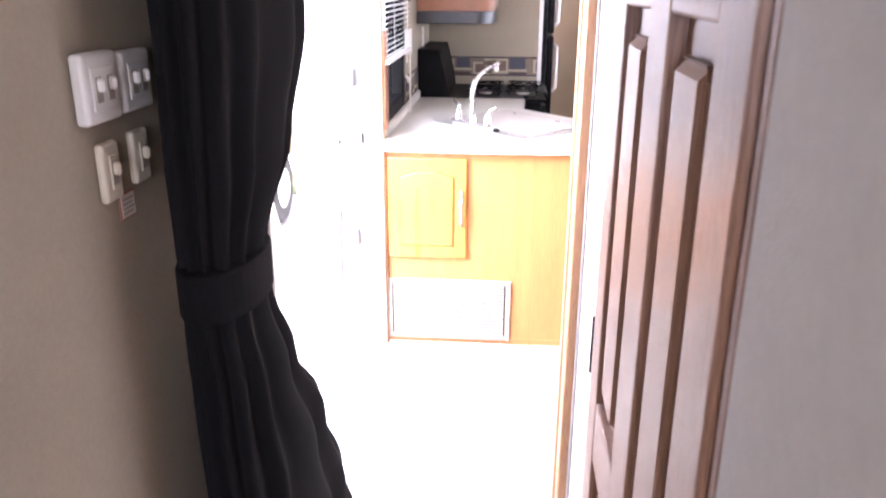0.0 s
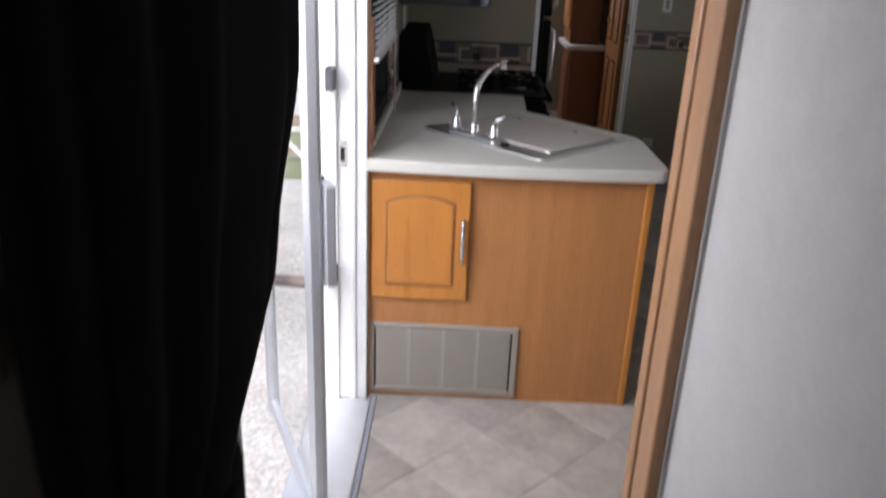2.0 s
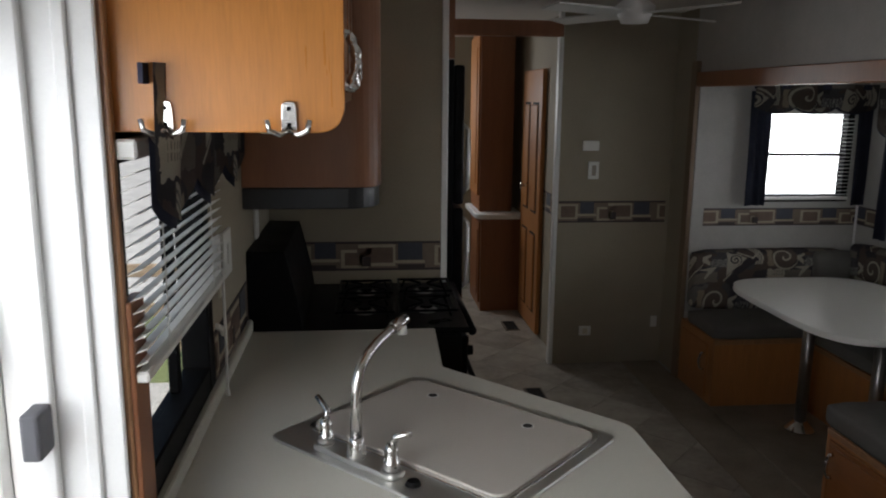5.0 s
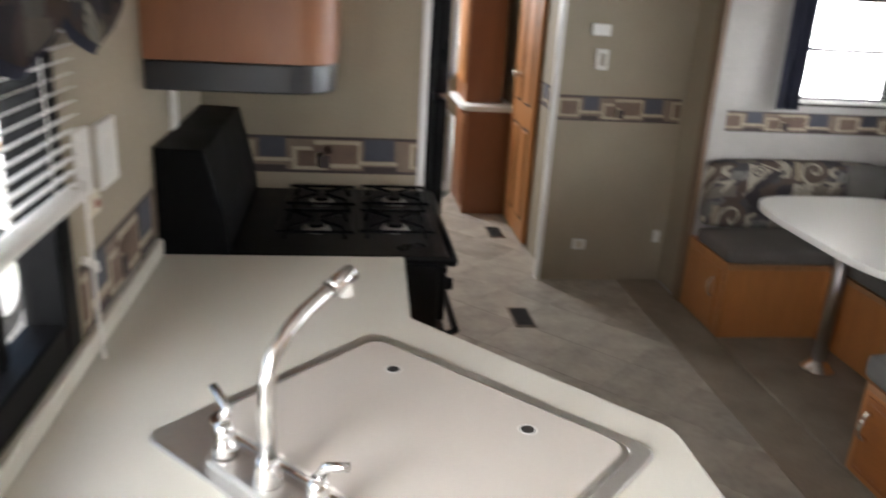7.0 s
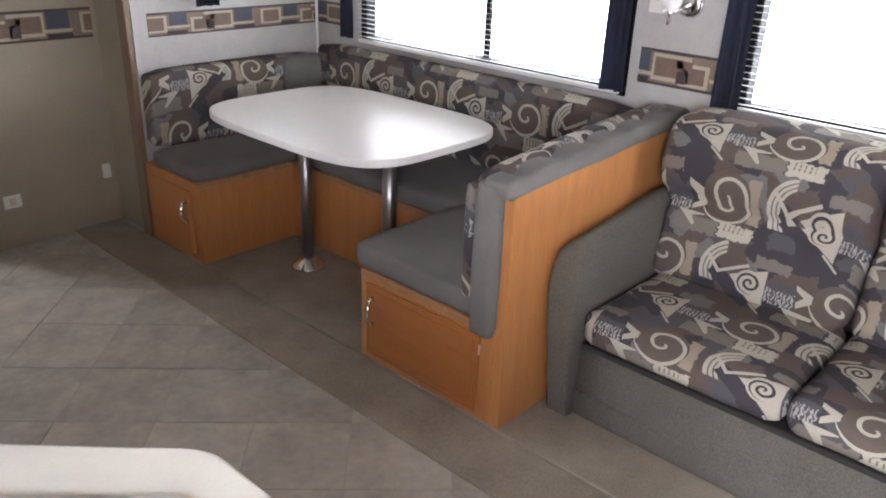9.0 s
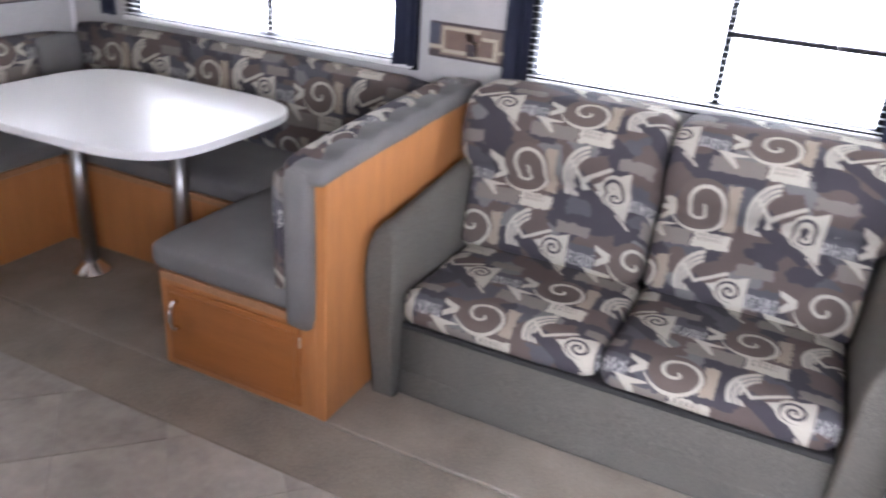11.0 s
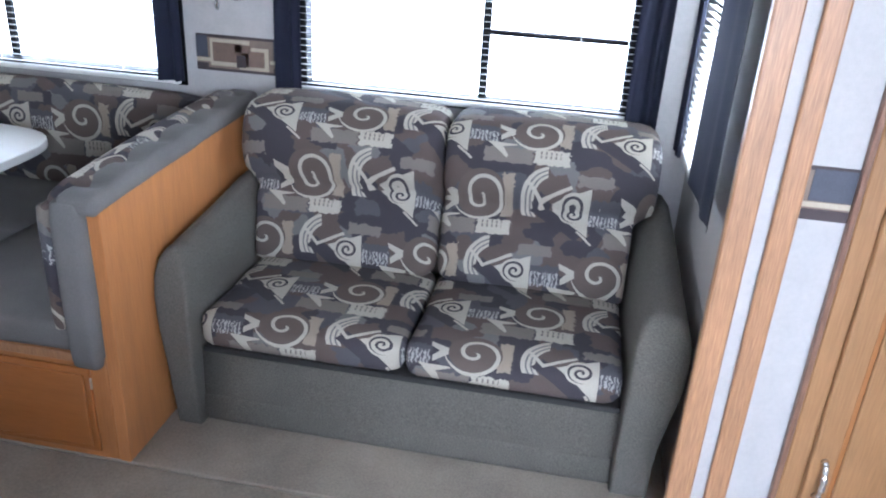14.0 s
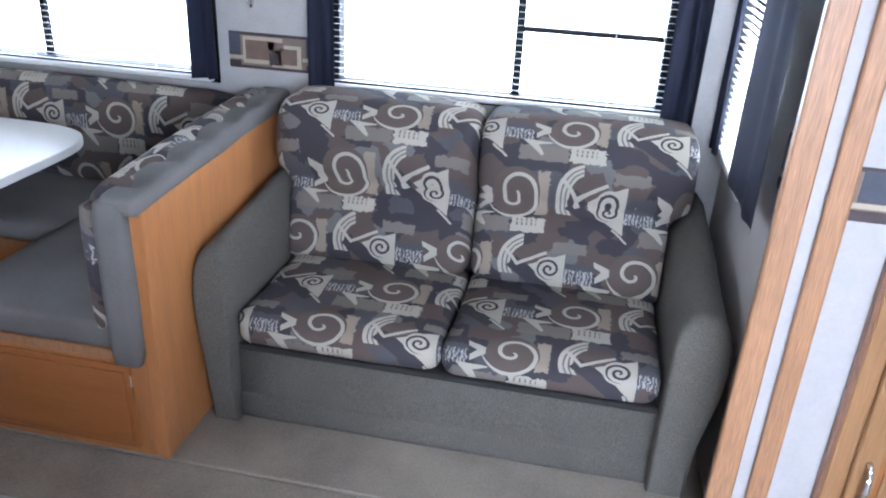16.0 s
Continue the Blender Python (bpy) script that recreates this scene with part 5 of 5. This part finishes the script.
def floor_vent(x, y, w, h):
    th = thing("floor_register", (x, y, 0.003), "brown metal floor register in the vinyl floor", "floor vent", "floor registers")
    part("frame", box(x - w / 2, x + w / 2, y - h / 2, y + h / 2, 0.001, 0.009, 0.002), mat("register_frame", (0.16, 0.12, 0.09), 0.5), th)
    part("opening", box(x - w / 2 + 0.012, x + w / 2 - 0.012, y - h / 2 + 0.012, y + h / 2 - 0.012, 0.0088, 0.0098), GAP_SHADE, th)
    for k in range(9):
        yy = y - h / 2 + 0.02 + k * (h - 0.04) / 8
        part("bar", box(x - w / 2 + 0.012, x + w / 2 - 0.012, yy - 0.003, yy + 0.003, 0.0095, 0.0112), BLACK_MATT, th)


floor_vent(1.41, 2.852, 0.105, 0.225)
floor_vent(1.515, 4.20, 0.105, 0.225)

# thermostat, switch and outlet on the end wall
def plate_y(name, x, z, w, h, d, material, label, cat, inner=None):
    th = thing(name, (x, YE, z), label, cat)
    part("plate", box(x - w / 2, x + w / 2, YE - d, YE, z - h / 2, z + h / 2, min(0.004, d * 0.4), 2), material, th)
    if inner:
        part("insert", box(x - w * 0.2, x + w * 0.2, YE - d - 0.003, YE - d, z - h * 0.3, z + h * 0.3, 0.001), inner, th)
    return th


plate_y("thermostat", 1.811, 1.372, 0.095, 0.058, 0.028, WHITE_PLASTIC, "white thermostat on the taupe end wall", "thermostat")
plate_y("wall_switch", 1.836, 1.224, 0.065, 0.105, 0.012, WHITE_PLASTIC, "white slide switch plate on the taupe end wall", "light switch", GRILLE)
plate_y("wall_outlet", 1.827, 0.217, 0.075, 0.06, 0.010, WHITE_PLASTIC, "white outlet low on the taupe end wall", "outlet", IVORY)
plate_y("wall_outlet", 2.27, 0.27, 0.04, 0.07, 0.012, WHITE_PLASTIC, "white outlet low on the taupe end wall", "outlet")

# ---- dinette ----
FX = 2.312
fab_u = {"y": lambda c: (c.y, c.z + c.x), "x-": lambda c: (c.x, c.z + c.y), "x+": lambda c: (c.x, c.z - c.y)}


def cushion(parent, name, dims, r, bulge, material, uv=None, label="", **k):
    bm = pillow(*dims, r=r, bulge=bulge, **k)
    if uv:
        lay_uv(bm, fab_u[uv])
    return part(name, bm, material, parent, label, smooth=True)


ba = thing("dinette_bench", (2.8, 2.82, 0), "maple dinette bench base below the end window", "bench", "dinette benches")
part("base", box(FX, XO - 0.003, 2.60, YS1 - 0.003, 0.014, 0.385, 0.003), MAPLE, ba)
part("top_edge", box(FX - 0.006, 2.80, 2.592, 2.602, 0.365, 0.392, 0.003), OAK_TRIM, ba)
part("door", box(FX - 0.014, FX - 0.0005, 2.66, 3.0, 0.05, 0.345, 0.004), MAPLE, ba)
rope_handle(ba, (FX - 0.014, 2.69, 0.20), (FX - 0.014, 2.69, 0.29), (-1, 0, 0))
bo = thing("dinette_bench", (3.05, 2.08, 0), "maple dinette bench base below the wide window", "bench", "dinette benches")
part("base", box(2.81, XO - 0.003, 1.565, 2.599, 0.014, 0.385, 0.003), MAPLE, bo)
part("top_edge", box(2.80, 2.812, 1.58, 2.59, 0.365, 0.392, 0.003), OAK_TRIM, bo)
HATCH = mat("reddish_maple", (0.34, 0.125, 0.032), 0.32, vary=0.10, scale=3, grain=0.08, grain_scale=30, stretch=(8, 0.7, 8), bump=0.05, bump_scale=60)
bb = thing("dinette_bench", (2.8, 1.25, 0), "maple dinette bench base with a hatch door, back to the sofa", "bench", "dinette benches")
part("base", box(FX, XO - 0.003, 0.967, 1.564, 0.014, 0.36, 0.003), MAPLE, bb)
part("rail", box(FX - 0.005, FX - 0.0005, 0.972, 1.560, 0.335, 0.362, 0.002), OAK_TRIM, bb)
hd_ = part("hatch_door", box(FX - 0.016, FX - 0.0055, 1.012, 1.525, 0.045, 0.325, 0.004, 2), HATCH, bb, "reddish maple hatch door")
part("raised_panel", box(FX - 0.021, FX - 0.016, 1.030, 1.507, 0.063, 0.307, 0.004), HATCH, hd_)
rope_handle(hd_, (FX - 0.021, 1.485, 0.18), (FX - 0.021, 1.485, 0.275), (-1, 0, 0))
part("hinge", tube([(FX - 0.014, 1.012, 0.26), (FX - 0.014, 1.012, 0.295)], 0.003, 8), STEEL, hd_)
# back panel between bench and sofa: its top rises in a gentle curve
pts = [(FX, 0.014), (XO - 0.003, 0.014), (XO - 0.003, 0.845)]
for k in range(1, 10):
    t = k / 9
    pts.append((XO - 0.003 + (FX - XO + 0.003) * t, 0.845 - 0.058 * t ** 1.4))
part("back_panel", yz_prism(pts, 0.930, 0.966, 0.003), MAPLE, bb, "maple back panel")

sa = thing("bench_cushion", (2.8, 2.8, 0.386), "grey microsuede seat cushion on the dinette bench", "cushion", "dinette seat cushions")
cushion(sa, "seat", (FX - 0.012, XO - 0.01, 2.585, 2.96, 0.387, 0.468), 0.03, (0, 0, 0.008), SUEDE)
so = thing("bench_cushion", (3.05, 2.08, 0.386), "grey microsuede seat cushion below the wide window", "cushion", "dinette seat cushions")
cushion(so, "seat", (2.80, XO - 0.01, 1.57, 2.58, 0.387, 0.468), 0.03, (0, 0, 0.008), SUEDE)
sbn = thing("bench_cushion", (2.8, 1.3, 0.361), "grey microsuede seat cushion on the near dinette bench", "cushion", "dinette seat cushions")
cushion(sbn, "seat", (FX - 0.018, XO - 0.01, 1.02, 1.585, 0.362, 0.468), 0.035, (0.004, 0, 0.010), SUEDE)
ka = thing("back_cushion", (2.8, 3.0, 0.47), "patterned tapestry back cushion with a grey corner, on the end bench", "cushion", "dinette back cushions")
cushion(ka, "back", (FX + 0.01, XO - 0.08, 2.935, YS1 - 0.005, 0.462, 0.80), 0.04, (0, 0.015, 0.01), TAPESTRY, "x-")
cushion(ka, "corner", (3.02, XO - 0.02, 2.90, 2.99, 0.60, 0.79), 0.035, (0, 0.01, 0.01), SUEDE)
ko = thing("back_cushion", (3.25, 2.0, 0.47), "patterned tapestry back cushion below the wide window", "cushion", "dinette back cushions")
cushion(ko, "back", (XO - 0.115, XO - 0.005, 1.10, 2.93, 0.462, 0.855), 0.04, (0.015, 0, 0.008), TAPESTRY, "y", n=14)
kb = thing("back_cushion", (2.8, 1.0, 0.45), "patterned tapestry back cushion with grey buttoned top, on the near bench", "cushion", "dinette back cushions")


def rise(v, u):
    """The top follows the back panel's curve."""
    t = (v.x - FX) / (XO - FX)
    v.z += 0.058 * max(0, min(1, t)) ** 0.8 * max(0, (v.z - 0.45) / 0.4)
    return v


cushion(kb, "back", (FX + 0.002, XO - 0.01, 0.985, 1.085, 0.47, 0.832), 0.035, (0, 0.015, 0.01), TAPESTRY, "x+", n=14, crease=rise)
TUFTS = [FX + 0.07 + 0.175 * k for k in range(6)]


def tufted(v, u):
    """Buttons pull the pad's top and front edge in."""
    v = rise(v, u)
    d = sum(math.exp(-((v.x - q) / 0.030) ** 2 - ((v.y - 0.985) / 0.040) ** 2) for q in TUFTS)
    if u.z > 0:
        v.z -= 0.016 * d
    return v


cushion(kb, "top_pad", (FX - 0.025, XO - 0.01, 0.925, 1.038, 0.775, 0.832), 0.024, (0, 0, 0.006), SUEDE, None, "grey buttoned top pad", n=44, crease=tufted)
cushion(kb, "front_pad", (FX - 0.034, FX + 0.03, 0.967, 1.055, 0.33, 0.815), 0.022, (0.006, 0.004, 0), SUEDE, None, "grey front pad", n=8)
cushion(kb, "front_piping", (FX - 0.030, FX + 0.03, 1.056, 1.090, 0.44, 0.80), 0.015, (0.004, 0.003, 0), TAPESTRY, "x+", "", n=8)
for q in TUFTS:
    zt = 0.818 + 0.055 * max(0, (q - FX) / (XO - FX)) ** 0.8
    part("button", tube([(q, 0.985, zt - 0.006), (q, 0.985, zt)], [0.012, 0.007], 10), SOFA_CLOTH, kb)

tbl = thing("dinette_table", (2.69, 2.07, 0), "white laminate dinette table on two steel pedestal legs", "table")
outline = []
tx, ty, ha, hb = 2.692, 2.060, 0.405, 0.540
for k in range(64):
    a = 2 * math.pi * k / 64
    c, s_ = math.cos(a), math.sin(a)
    outline.append((tx + ha * math.copysign(abs(c) ** 0.48, c), ty + hb * math.copysign(abs(s_) ** 0.48, s_)))
part("tabletop", prism(outline, 0.700, 0.730, 0.004, 2), TABLE_TOP, tbl)
for px, py in ((2.642, 2.285), (2.70, 1.83)):
    lg = part("leg", tube([(px, py, 0.02), (px, py, 0.699)], 0.0285, 20), PEDESTAL, tbl, "steel pedestal leg", smooth=True)
    part("foot_flange", tube([(px, py, 0.0142), (px, py, 0.020), (px, py, 0.05), (px, py, 0.062)], [0.075, 0.072, 0.040, 0.031], 22), CHROME, lg, smooth=True)
    part("top_flange", tube([(px, py, 0.660), (px, py, 0.690), (px, py, 0.6995)], [0.032, 0.05, 0.07], 18), BLACK_MATT, lg, smooth=True)

# sconce and switch between the windows
sn = thing("wall_sconce", (XO, 1.02, 1.2), "chrome wall sconce with a frosted glass cup, unlit", "wall lamp")
part("back_plate", tube([(XO, 1.0, 1.235), (XO - 0.014, 1.0, 1.235), (XO - 0.020, 1.0, 1.235)], [0.048, 0.046, 0.030], 22), CHROME, sn, smooth=True)
part("arm", tube([(XO - 0.02, 1.0, 1.235), (XO - 0.06, 1.015, 1.215), (XO - 0.085, 1.035, 1.205), (XO - 0.085, 1.035, 1.225)], 0.008, 10), CHROME, sn, smooth=True)
part("finial", tube([(XO - 0.085, 1.035, 1.165), (XO - 0.085, 1.035, 1.18), (XO - 0.085, 1.035, 1.20), (XO - 0.085, 1.035, 1.215)], [0.004, 0.010, 0.006, 0.022], 14), CHROME, sn, smooth=True)
part("glass_cup", tube([(XO - 0.085, 1.035, 1.215), (XO - 0.085, 1.035, 1.235), (XO - 0.085, 1.035, 1.28), (XO - 0.085, 1.035, 1.315)], [0.022, 0.036, 0.045, 0.056], 22), mat("frosted_glass", (0.78, 0.77, 0.74), 0.35, vary=0.02), sn, "frosted glass cup", smooth=True)
sw5 = thing("wall_switch", (XO, 1.125, 1.235), "white switch plate beside the sconce", "light switch")
part("plate", box(XO - 0.008, XO, 1.10, 1.155, 1.19, 1.29, 0.003, 2), WHITE_PLASTIC, sw5)
part("toggle", box(XO - 0.016, XO - 0.008, 1.12, 1.135, 1.23, 1.255, 0.002), WHITE_PLASTIC, sw5)

# ---- sofa ----
sf = thing("loveseat_sofa", (2.95, 0.2, 0), "charcoal loveseat sofa with patterned tapestry cushions and rolled arms", "sofa")
Y0, Y1 = -0.520, 0.922
part("base", pillow(2.556, XO - 0.04, Y0 + 0.075, Y1 - 0.10, 0.050, 0.285, 0.012, (0.004, 0, 0), 8), SOFA_CLOTH, sf, "charcoal front board", smooth=True)
part("skirt", pillow(2.552, 2.62, Y0 + 0.075, Y1 - 0.10, 0.016, 0.112, 0.010, (0.003, 0, 0), 8), SOFA_CLOTH, sf, smooth=True)
# lip below the seat cushions; their contact shade is put into its dark colour
part("front_lip", box(2.545, 2.64, Y0 + 0.090, Y1 - 0.115, 0.268, 0.287, 0.007, 2), GAP_SHADE, sf, "front lip under the cushions, coloured dark for their shade")
# the arm's outline seen from the front: out from the seat side, up from the floor
ARM = ((0.0, 0.016), (0.0, 0.20), (0.0, 0.40), (0.002, 0.50), (0.010, 0.555), (0.030, 0.595), (0.062, 0.612), (0.098, 0.604), (0.128, 0.575),
       (0.145, 0.530), (0.148, 0.470), (0.140, 0.390), (0.124, 0.300), (0.110, 0.210), (0.104, 0.120), (0.108, 0.016))


def rolled_arm(inner, side, squeeze):
    """An arm with a rolled top, its front a flat panel with a rounded rim; the top climbs a little to the back."""
    bm = bmesh.new()
    mu, mz = 0.066, 0.33
    loops = []
    for x, shrink in ((2.528, 0.30), (2.528, 0.12), (2.531, 0.05), (2.539, 0.012), (2.552, 0.0), (2.566, 0.006), (2.576, 0.0), (2.68, 0.0), (2.80, 0.0), (2.92, 0.0), (3.04, 0.0), (3.16, 0.0), (XO - 0.05, 0.0)):
        ring = []
        for u, z in ARM:
            u2, z2 = u + (mu - u) * shrink, z + ((mz if z > 0.1 else z) - z) * shrink * 0.7
            k = max(0.0, z2 - 0.35) / 0.26
            z2 += 0.11 * k * max(0.0, x - 2.60) * (1.0 if x < 3.1 else 0.9)
            p = Vector((x, inner + side * u2 * squeeze, z2))
            p.y += 0.004 * noise.noise(p * 7.0)
            p.x -= (0.034 if x < 2.6 else 0.0) * math.sin(math.pi * min(1.0, z2 / 0.62)) ** 0.8
            ring.append(bm.verts.new(p))
        loops.append(ring)
    n = len(ARM)
    for p, q in zip(loops, loops[1:]):
        for j in range(n):
            bm.faces.new((p[j], p[(j + 1) % n], q[(j + 1) % n], q[j]))
    bm.faces.new(loops[0])
    bm.faces.new(loops[-1][::-1])
    bmesh.ops.recalc_face_normals(bm, faces=bm.faces[:])
    return bm


part("arm", rolled_arm(-0.432, -1, 1.0), SOFA_CLOTH, sf, "rolled arm", smooth=True)
part("arm", rolled_arm(0.815, 1, 0.74), SOFA_CLOTH, sf, "rolled arm", smooth=True)
ym = 0.190
for a, b in ((Y0 + 0.095, ym - 0.003), (ym + 0.003, Y1 - 0.112)):
    def sag(v, u):
        """The seat dips to the back and the front edge rounds over."""
        v.z += -0.012 * (v.x - 2.56) / 0.5
        return v
    cushion(sf, "seat_cushion", (2.526, 3.08, a, b, 0.288, 0.408), 0.045, (0.014, 0.0, 0.018), TAPESTRY, "y", "patterned seat cushion", n=14, crease=sag)

    def back_shape(v, u):
        """Leans back; a fold across the middle and an overstuffed top roll."""
        t = (v.z - 0.38) / 0.53
        v.x += 0.10 * t
        v.x -= 0.042 * math.exp(-((t - 0.80) / 0.17) ** 2) * (1 if u.x < 0.5 else 0)
        v.x += 0.046 * math.exp(-((t - 0.53) / 0.055) ** 2) * (1 if u.x < 0 else 0)
        return v
    lo, hi = (a - 0.06 if a < 0 else a), (b + 0.06 if b > 0.5 else b)

    def shoulder(v, u, a=a, b=b):
        v = back_shape(v, u)
        t = (v.z - 0.38) / 0.53
        if t < 0.5:
            if a < 0 and v.y < a:
                v.y = a
            if b > 0.5 and v.y > b:
                v.y = b
        return v
    cushion(sf, "back_cushion", (2.955, 3.18, lo, hi, 0.385, 0.922), 0.055, (0.02, 0.0, 0.012), TAPESTRY, "y", "patterned back cushion with an overstuffed top", n=18, crease=shoulder)
part("back_frame", box(3.19, XO - 0.06, Y0 + 0.02, Y1 - 0.02, 0.30, 0.84, 0.03, 3), SOFA_CLOTH, sf)

# tall cabinet beyond the trim
CABINET_OAK = mat("brown_oak_veneer", (0.31, 0.165, 0.068), 0.4, vary=0.12, scale=3, grain=0.16, grain_scale=30, stretch=(9, 9, 0.5), bump=0.06, bump_scale=60)
tc2 = thing("tall_cabinet", (XR - 0.02, -0.99, 0), "brown oak tall cabinet with a twisted chrome handle on its door", "cabinet")
part("frame", box(XR - 0.018, XR - 0.001, -1.11, -0.800, 0.003, ZC - 0.003, 0.003), CABINET_OAK, tc2)
part("dark_edge", box(XR - 0.020, XR - 0.001, -0.799, -0.786, 0.003, ZC - 0.003, 0.002), DARK_DOOR, tc2)
td = part("door", box(XR - 0.038, XR - 0.0185, -1.085, -0.845, 0.06, 1.60, 0.005, 2), CABINET_OAK, tc2)
part("groove", box(XR - 0.0392, XR - 0.0382, -1.04, -0.900, 0.12, 1.54), GROOVE_SHADE, td)
part("raised_panel", box(XR - 0.045, XR - 0.0385, -1.03, -0.910, 0.13, 1.53, 0.005, 2), CABINET_OAK, td)
rope_handle(td, (XR - 0.038, -0.875, 0.30), (XR - 0.038, -0.875, 0.40), (-1, 0, 0))

# ceiling fan
cf = thing("ceiling_fan", (1.6, 2.1, ZC), "white ceiling fan with four blades, at rest", "ceiling fan")
part("mount", tube([(1.65, 2.25, ZC), (1.65, 2.25, ZC - 0.05), (1.65, 2.25, ZC - 0.10), (1.65, 2.25, ZC - 0.17)], [0.06, 0.02, 0.09, 0.06], 20), WHITE, cf, smooth=True)
for k in range(4):
    mt = Matrix.Translation((1.65, 2.25, ZC - 0.13)) @ Matrix.Rotation(k * math.pi / 2 + 0.5, 4, "Z") @ Matrix.Rotation(radians(9), 4, "X")
    part("blade", box(0.09, 0.50, -0.055, 0.055, -0.004, 0.004, 0.003, 1, mt), WHITE, cf)

# ---- outdoors ----
tr = thing("pickup_truck", (-2.9, 6.0, -0.85), "white pickup truck parked on the gravel, black tow mirrors", "truck")
GZ = -0.85
bt = bmesh.new()
add_box(bt, -3.75, -1.80, 3.95, 9.4, GZ + 0.45, GZ + 1.08, 0.09, 3)
add_box(bt, -3.68, -1.87, 5.2, 7.3, GZ + 1.0, GZ + 1.85, 0.16, 4)
part("body", bt, TRUCK, tr, smooth=False)
part("windscreen", box(-3.52, -2.03, 5.16, 5.24, GZ + 1.22, GZ + 1.68, 0.03, 2), BLACK, tr)
part("side_window", box(-1.875, -1.855, 5.45, 6.95, GZ + 1.25, GZ + 1.68, 0.008), BLACK, tr)
part("grille", box(-3.35, -2.2, 3.925, 3.96, GZ + 0.62, GZ + 0.98, 0.01), BLACK_MATT, tr)
part("bumper", box(-3.78, -1.77, 3.82, 4.0, GZ + 0.36, GZ + 0.56, 0.04, 2), CHROME, tr)
part("headlight", box(-2.17, -1.82, 3.92, 3.97, GZ + 0.72, GZ + 0.95, 0.02), GLASS, tr)
part("headlight", box(-3.73, -3.38, 3.92, 3.97, GZ + 0.72, GZ + 0.95, 0.02), GLASS, tr)
for wx, wy in ((-1.80, 4.75), (-1.80, 8.3), (-3.75, 4.75), (-3.75, 8.3)):
    wb = part("wheel", tube([(wx - 0.13, wy, GZ + 0.37), (wx - 0.10, wy, GZ + 0.37), (wx + 0.10, wy, GZ + 0.37), (wx + 0.13, wy, GZ + 0.37)], [0.33, 0.37, 0.37, 0.33], 28), RUBBER, tr, "black tyre", smooth=False)
    sgn = 1 if wx > -2.5 else -1
    part("rim", tube([(wx + sgn * 0.125, wy, GZ + 0.37), (wx + sgn * 0.145, wy, GZ + 0.37)], [0.22, 0.17], 22), ALU, wb)
for sx, mx in ((1, -1.60), (-1, -3.95)):
    ar = part("mirror_arm", tube([(mx - sx * 0.25, 5.45, GZ + 1.22), (mx, 5.38, GZ + 1.24)], 0.018, 8), BLACK_MATT, tr)
    part("mirror", box(mx - 0.07, mx + 0.09, 5.32, 5.40, GZ + 1.14, GZ + 1.48, 0.03, 2), BLACK_MATT, ar)

# it stands with its nose away from the camper's front
turn_about = Matrix.Translation((-5.55, 9.15, 0)) @ Matrix.Rotation(math.pi, 4, "Z")
tr.matrix_basis = turn_about @ BASE[tr]

fnc = thing("rail_fence", (-2.0, 6.2, GZ), "weathered wooden rail fence along the grass", "fence")
for k in range(12):
    fx = -14.0 + k * 1.98
    part("post", box(fx - 0.06, fx + 0.06, 6.15, 6.27, GZ, GZ + 1.02, 0.01), FENCE, fnc)
for zz in (0.15, 0.50, 0.88):
    part("rail", box(-14.2, 7.0, 6.09, 6.15, GZ + zz - 0.06, GZ + zz + 0.06, 0.008), FENCE, fnc)

# ---- floor tiles, laid diagonally ----
STONE = mat("stone_vinyl", (0.42, 0.385, 0.335), 0.24, vary=0.19, scale=7, grain=0.09, grain_scale=32, bump=0.06, bump_scale=60, per_object=0.11, rvar=0.1)


def clip(poly, axis, value, keep_more):
    out = []
    for p, q in zip(poly, poly[1:] + poly[:1]):
        pin = (p[axis] >= value) == keep_more
        qin = (q[axis] >= value) == keep_more
        if pin:
            out.append(p)
        if pin != qin:
            t = (value - p[axis]) / (q[axis] - p[axis])
            out.append((p[0] + (q[0] - p[0]) * t, p[1] + (q[1] - p[1]) * t))
    return out


SIDE, GAP = 0.305, 0.002
tile_mesh = None
step = SIDE * math.sqrt(2)
rows_ = []
k0 = 0
yy = -4.75
while yy < 5.5:
    xx = XL + (0.5 * step if k0 % 2 else 0.0)
    while xx < 2.3:
        rows_.append((xx, yy))
        xx += step
    yy += step / 2
    k0 += 1
for cx, cy in rows_:
    h = (SIDE - GAP) / math.sqrt(2)
    poly = [(cx - h, cy), (cx, cy - h), (cx + h, cy), (cx, cy + h)]
    if cy < -1.3 and cx > XC + h:
        continue
    if -0.0 < cy < 1.9 and cx < 0.55:
        continue
    whole = XL < cx - h and cx + h < 2.07 and (cy > YC + h or cx + h < XC) and cy - h > -4.84 and cy + h < 5.5
    if not whole:
        poly = clip(poly, 0, XL + 0.001, True)
        poly = clip(poly, 0, 2.074, False) if poly else poly
        if poly and cy < YC + h:
            poly = clip(poly, 0, XC - 0.001, False)
    if len(poly) < 3:
        continue
    if whole and tile_mesh is not None:
        ob = new("tile", tile_mesh)
        ob.parent = floor
        ob.location = (cx, cy, 0)
        continue
    q = [(x - (cx if whole else 0), y - (cy if whole else 0)) for x, y in poly]
    ob = part("tile", prism(q, 0.0002, 0.0035, 0.0012, 1) if whole else prism(q, 0.0002, 0.0035), STONE, floor)
    if whole:
        ob.location = (cx, cy, 0)
        tile_mesh = ob.data
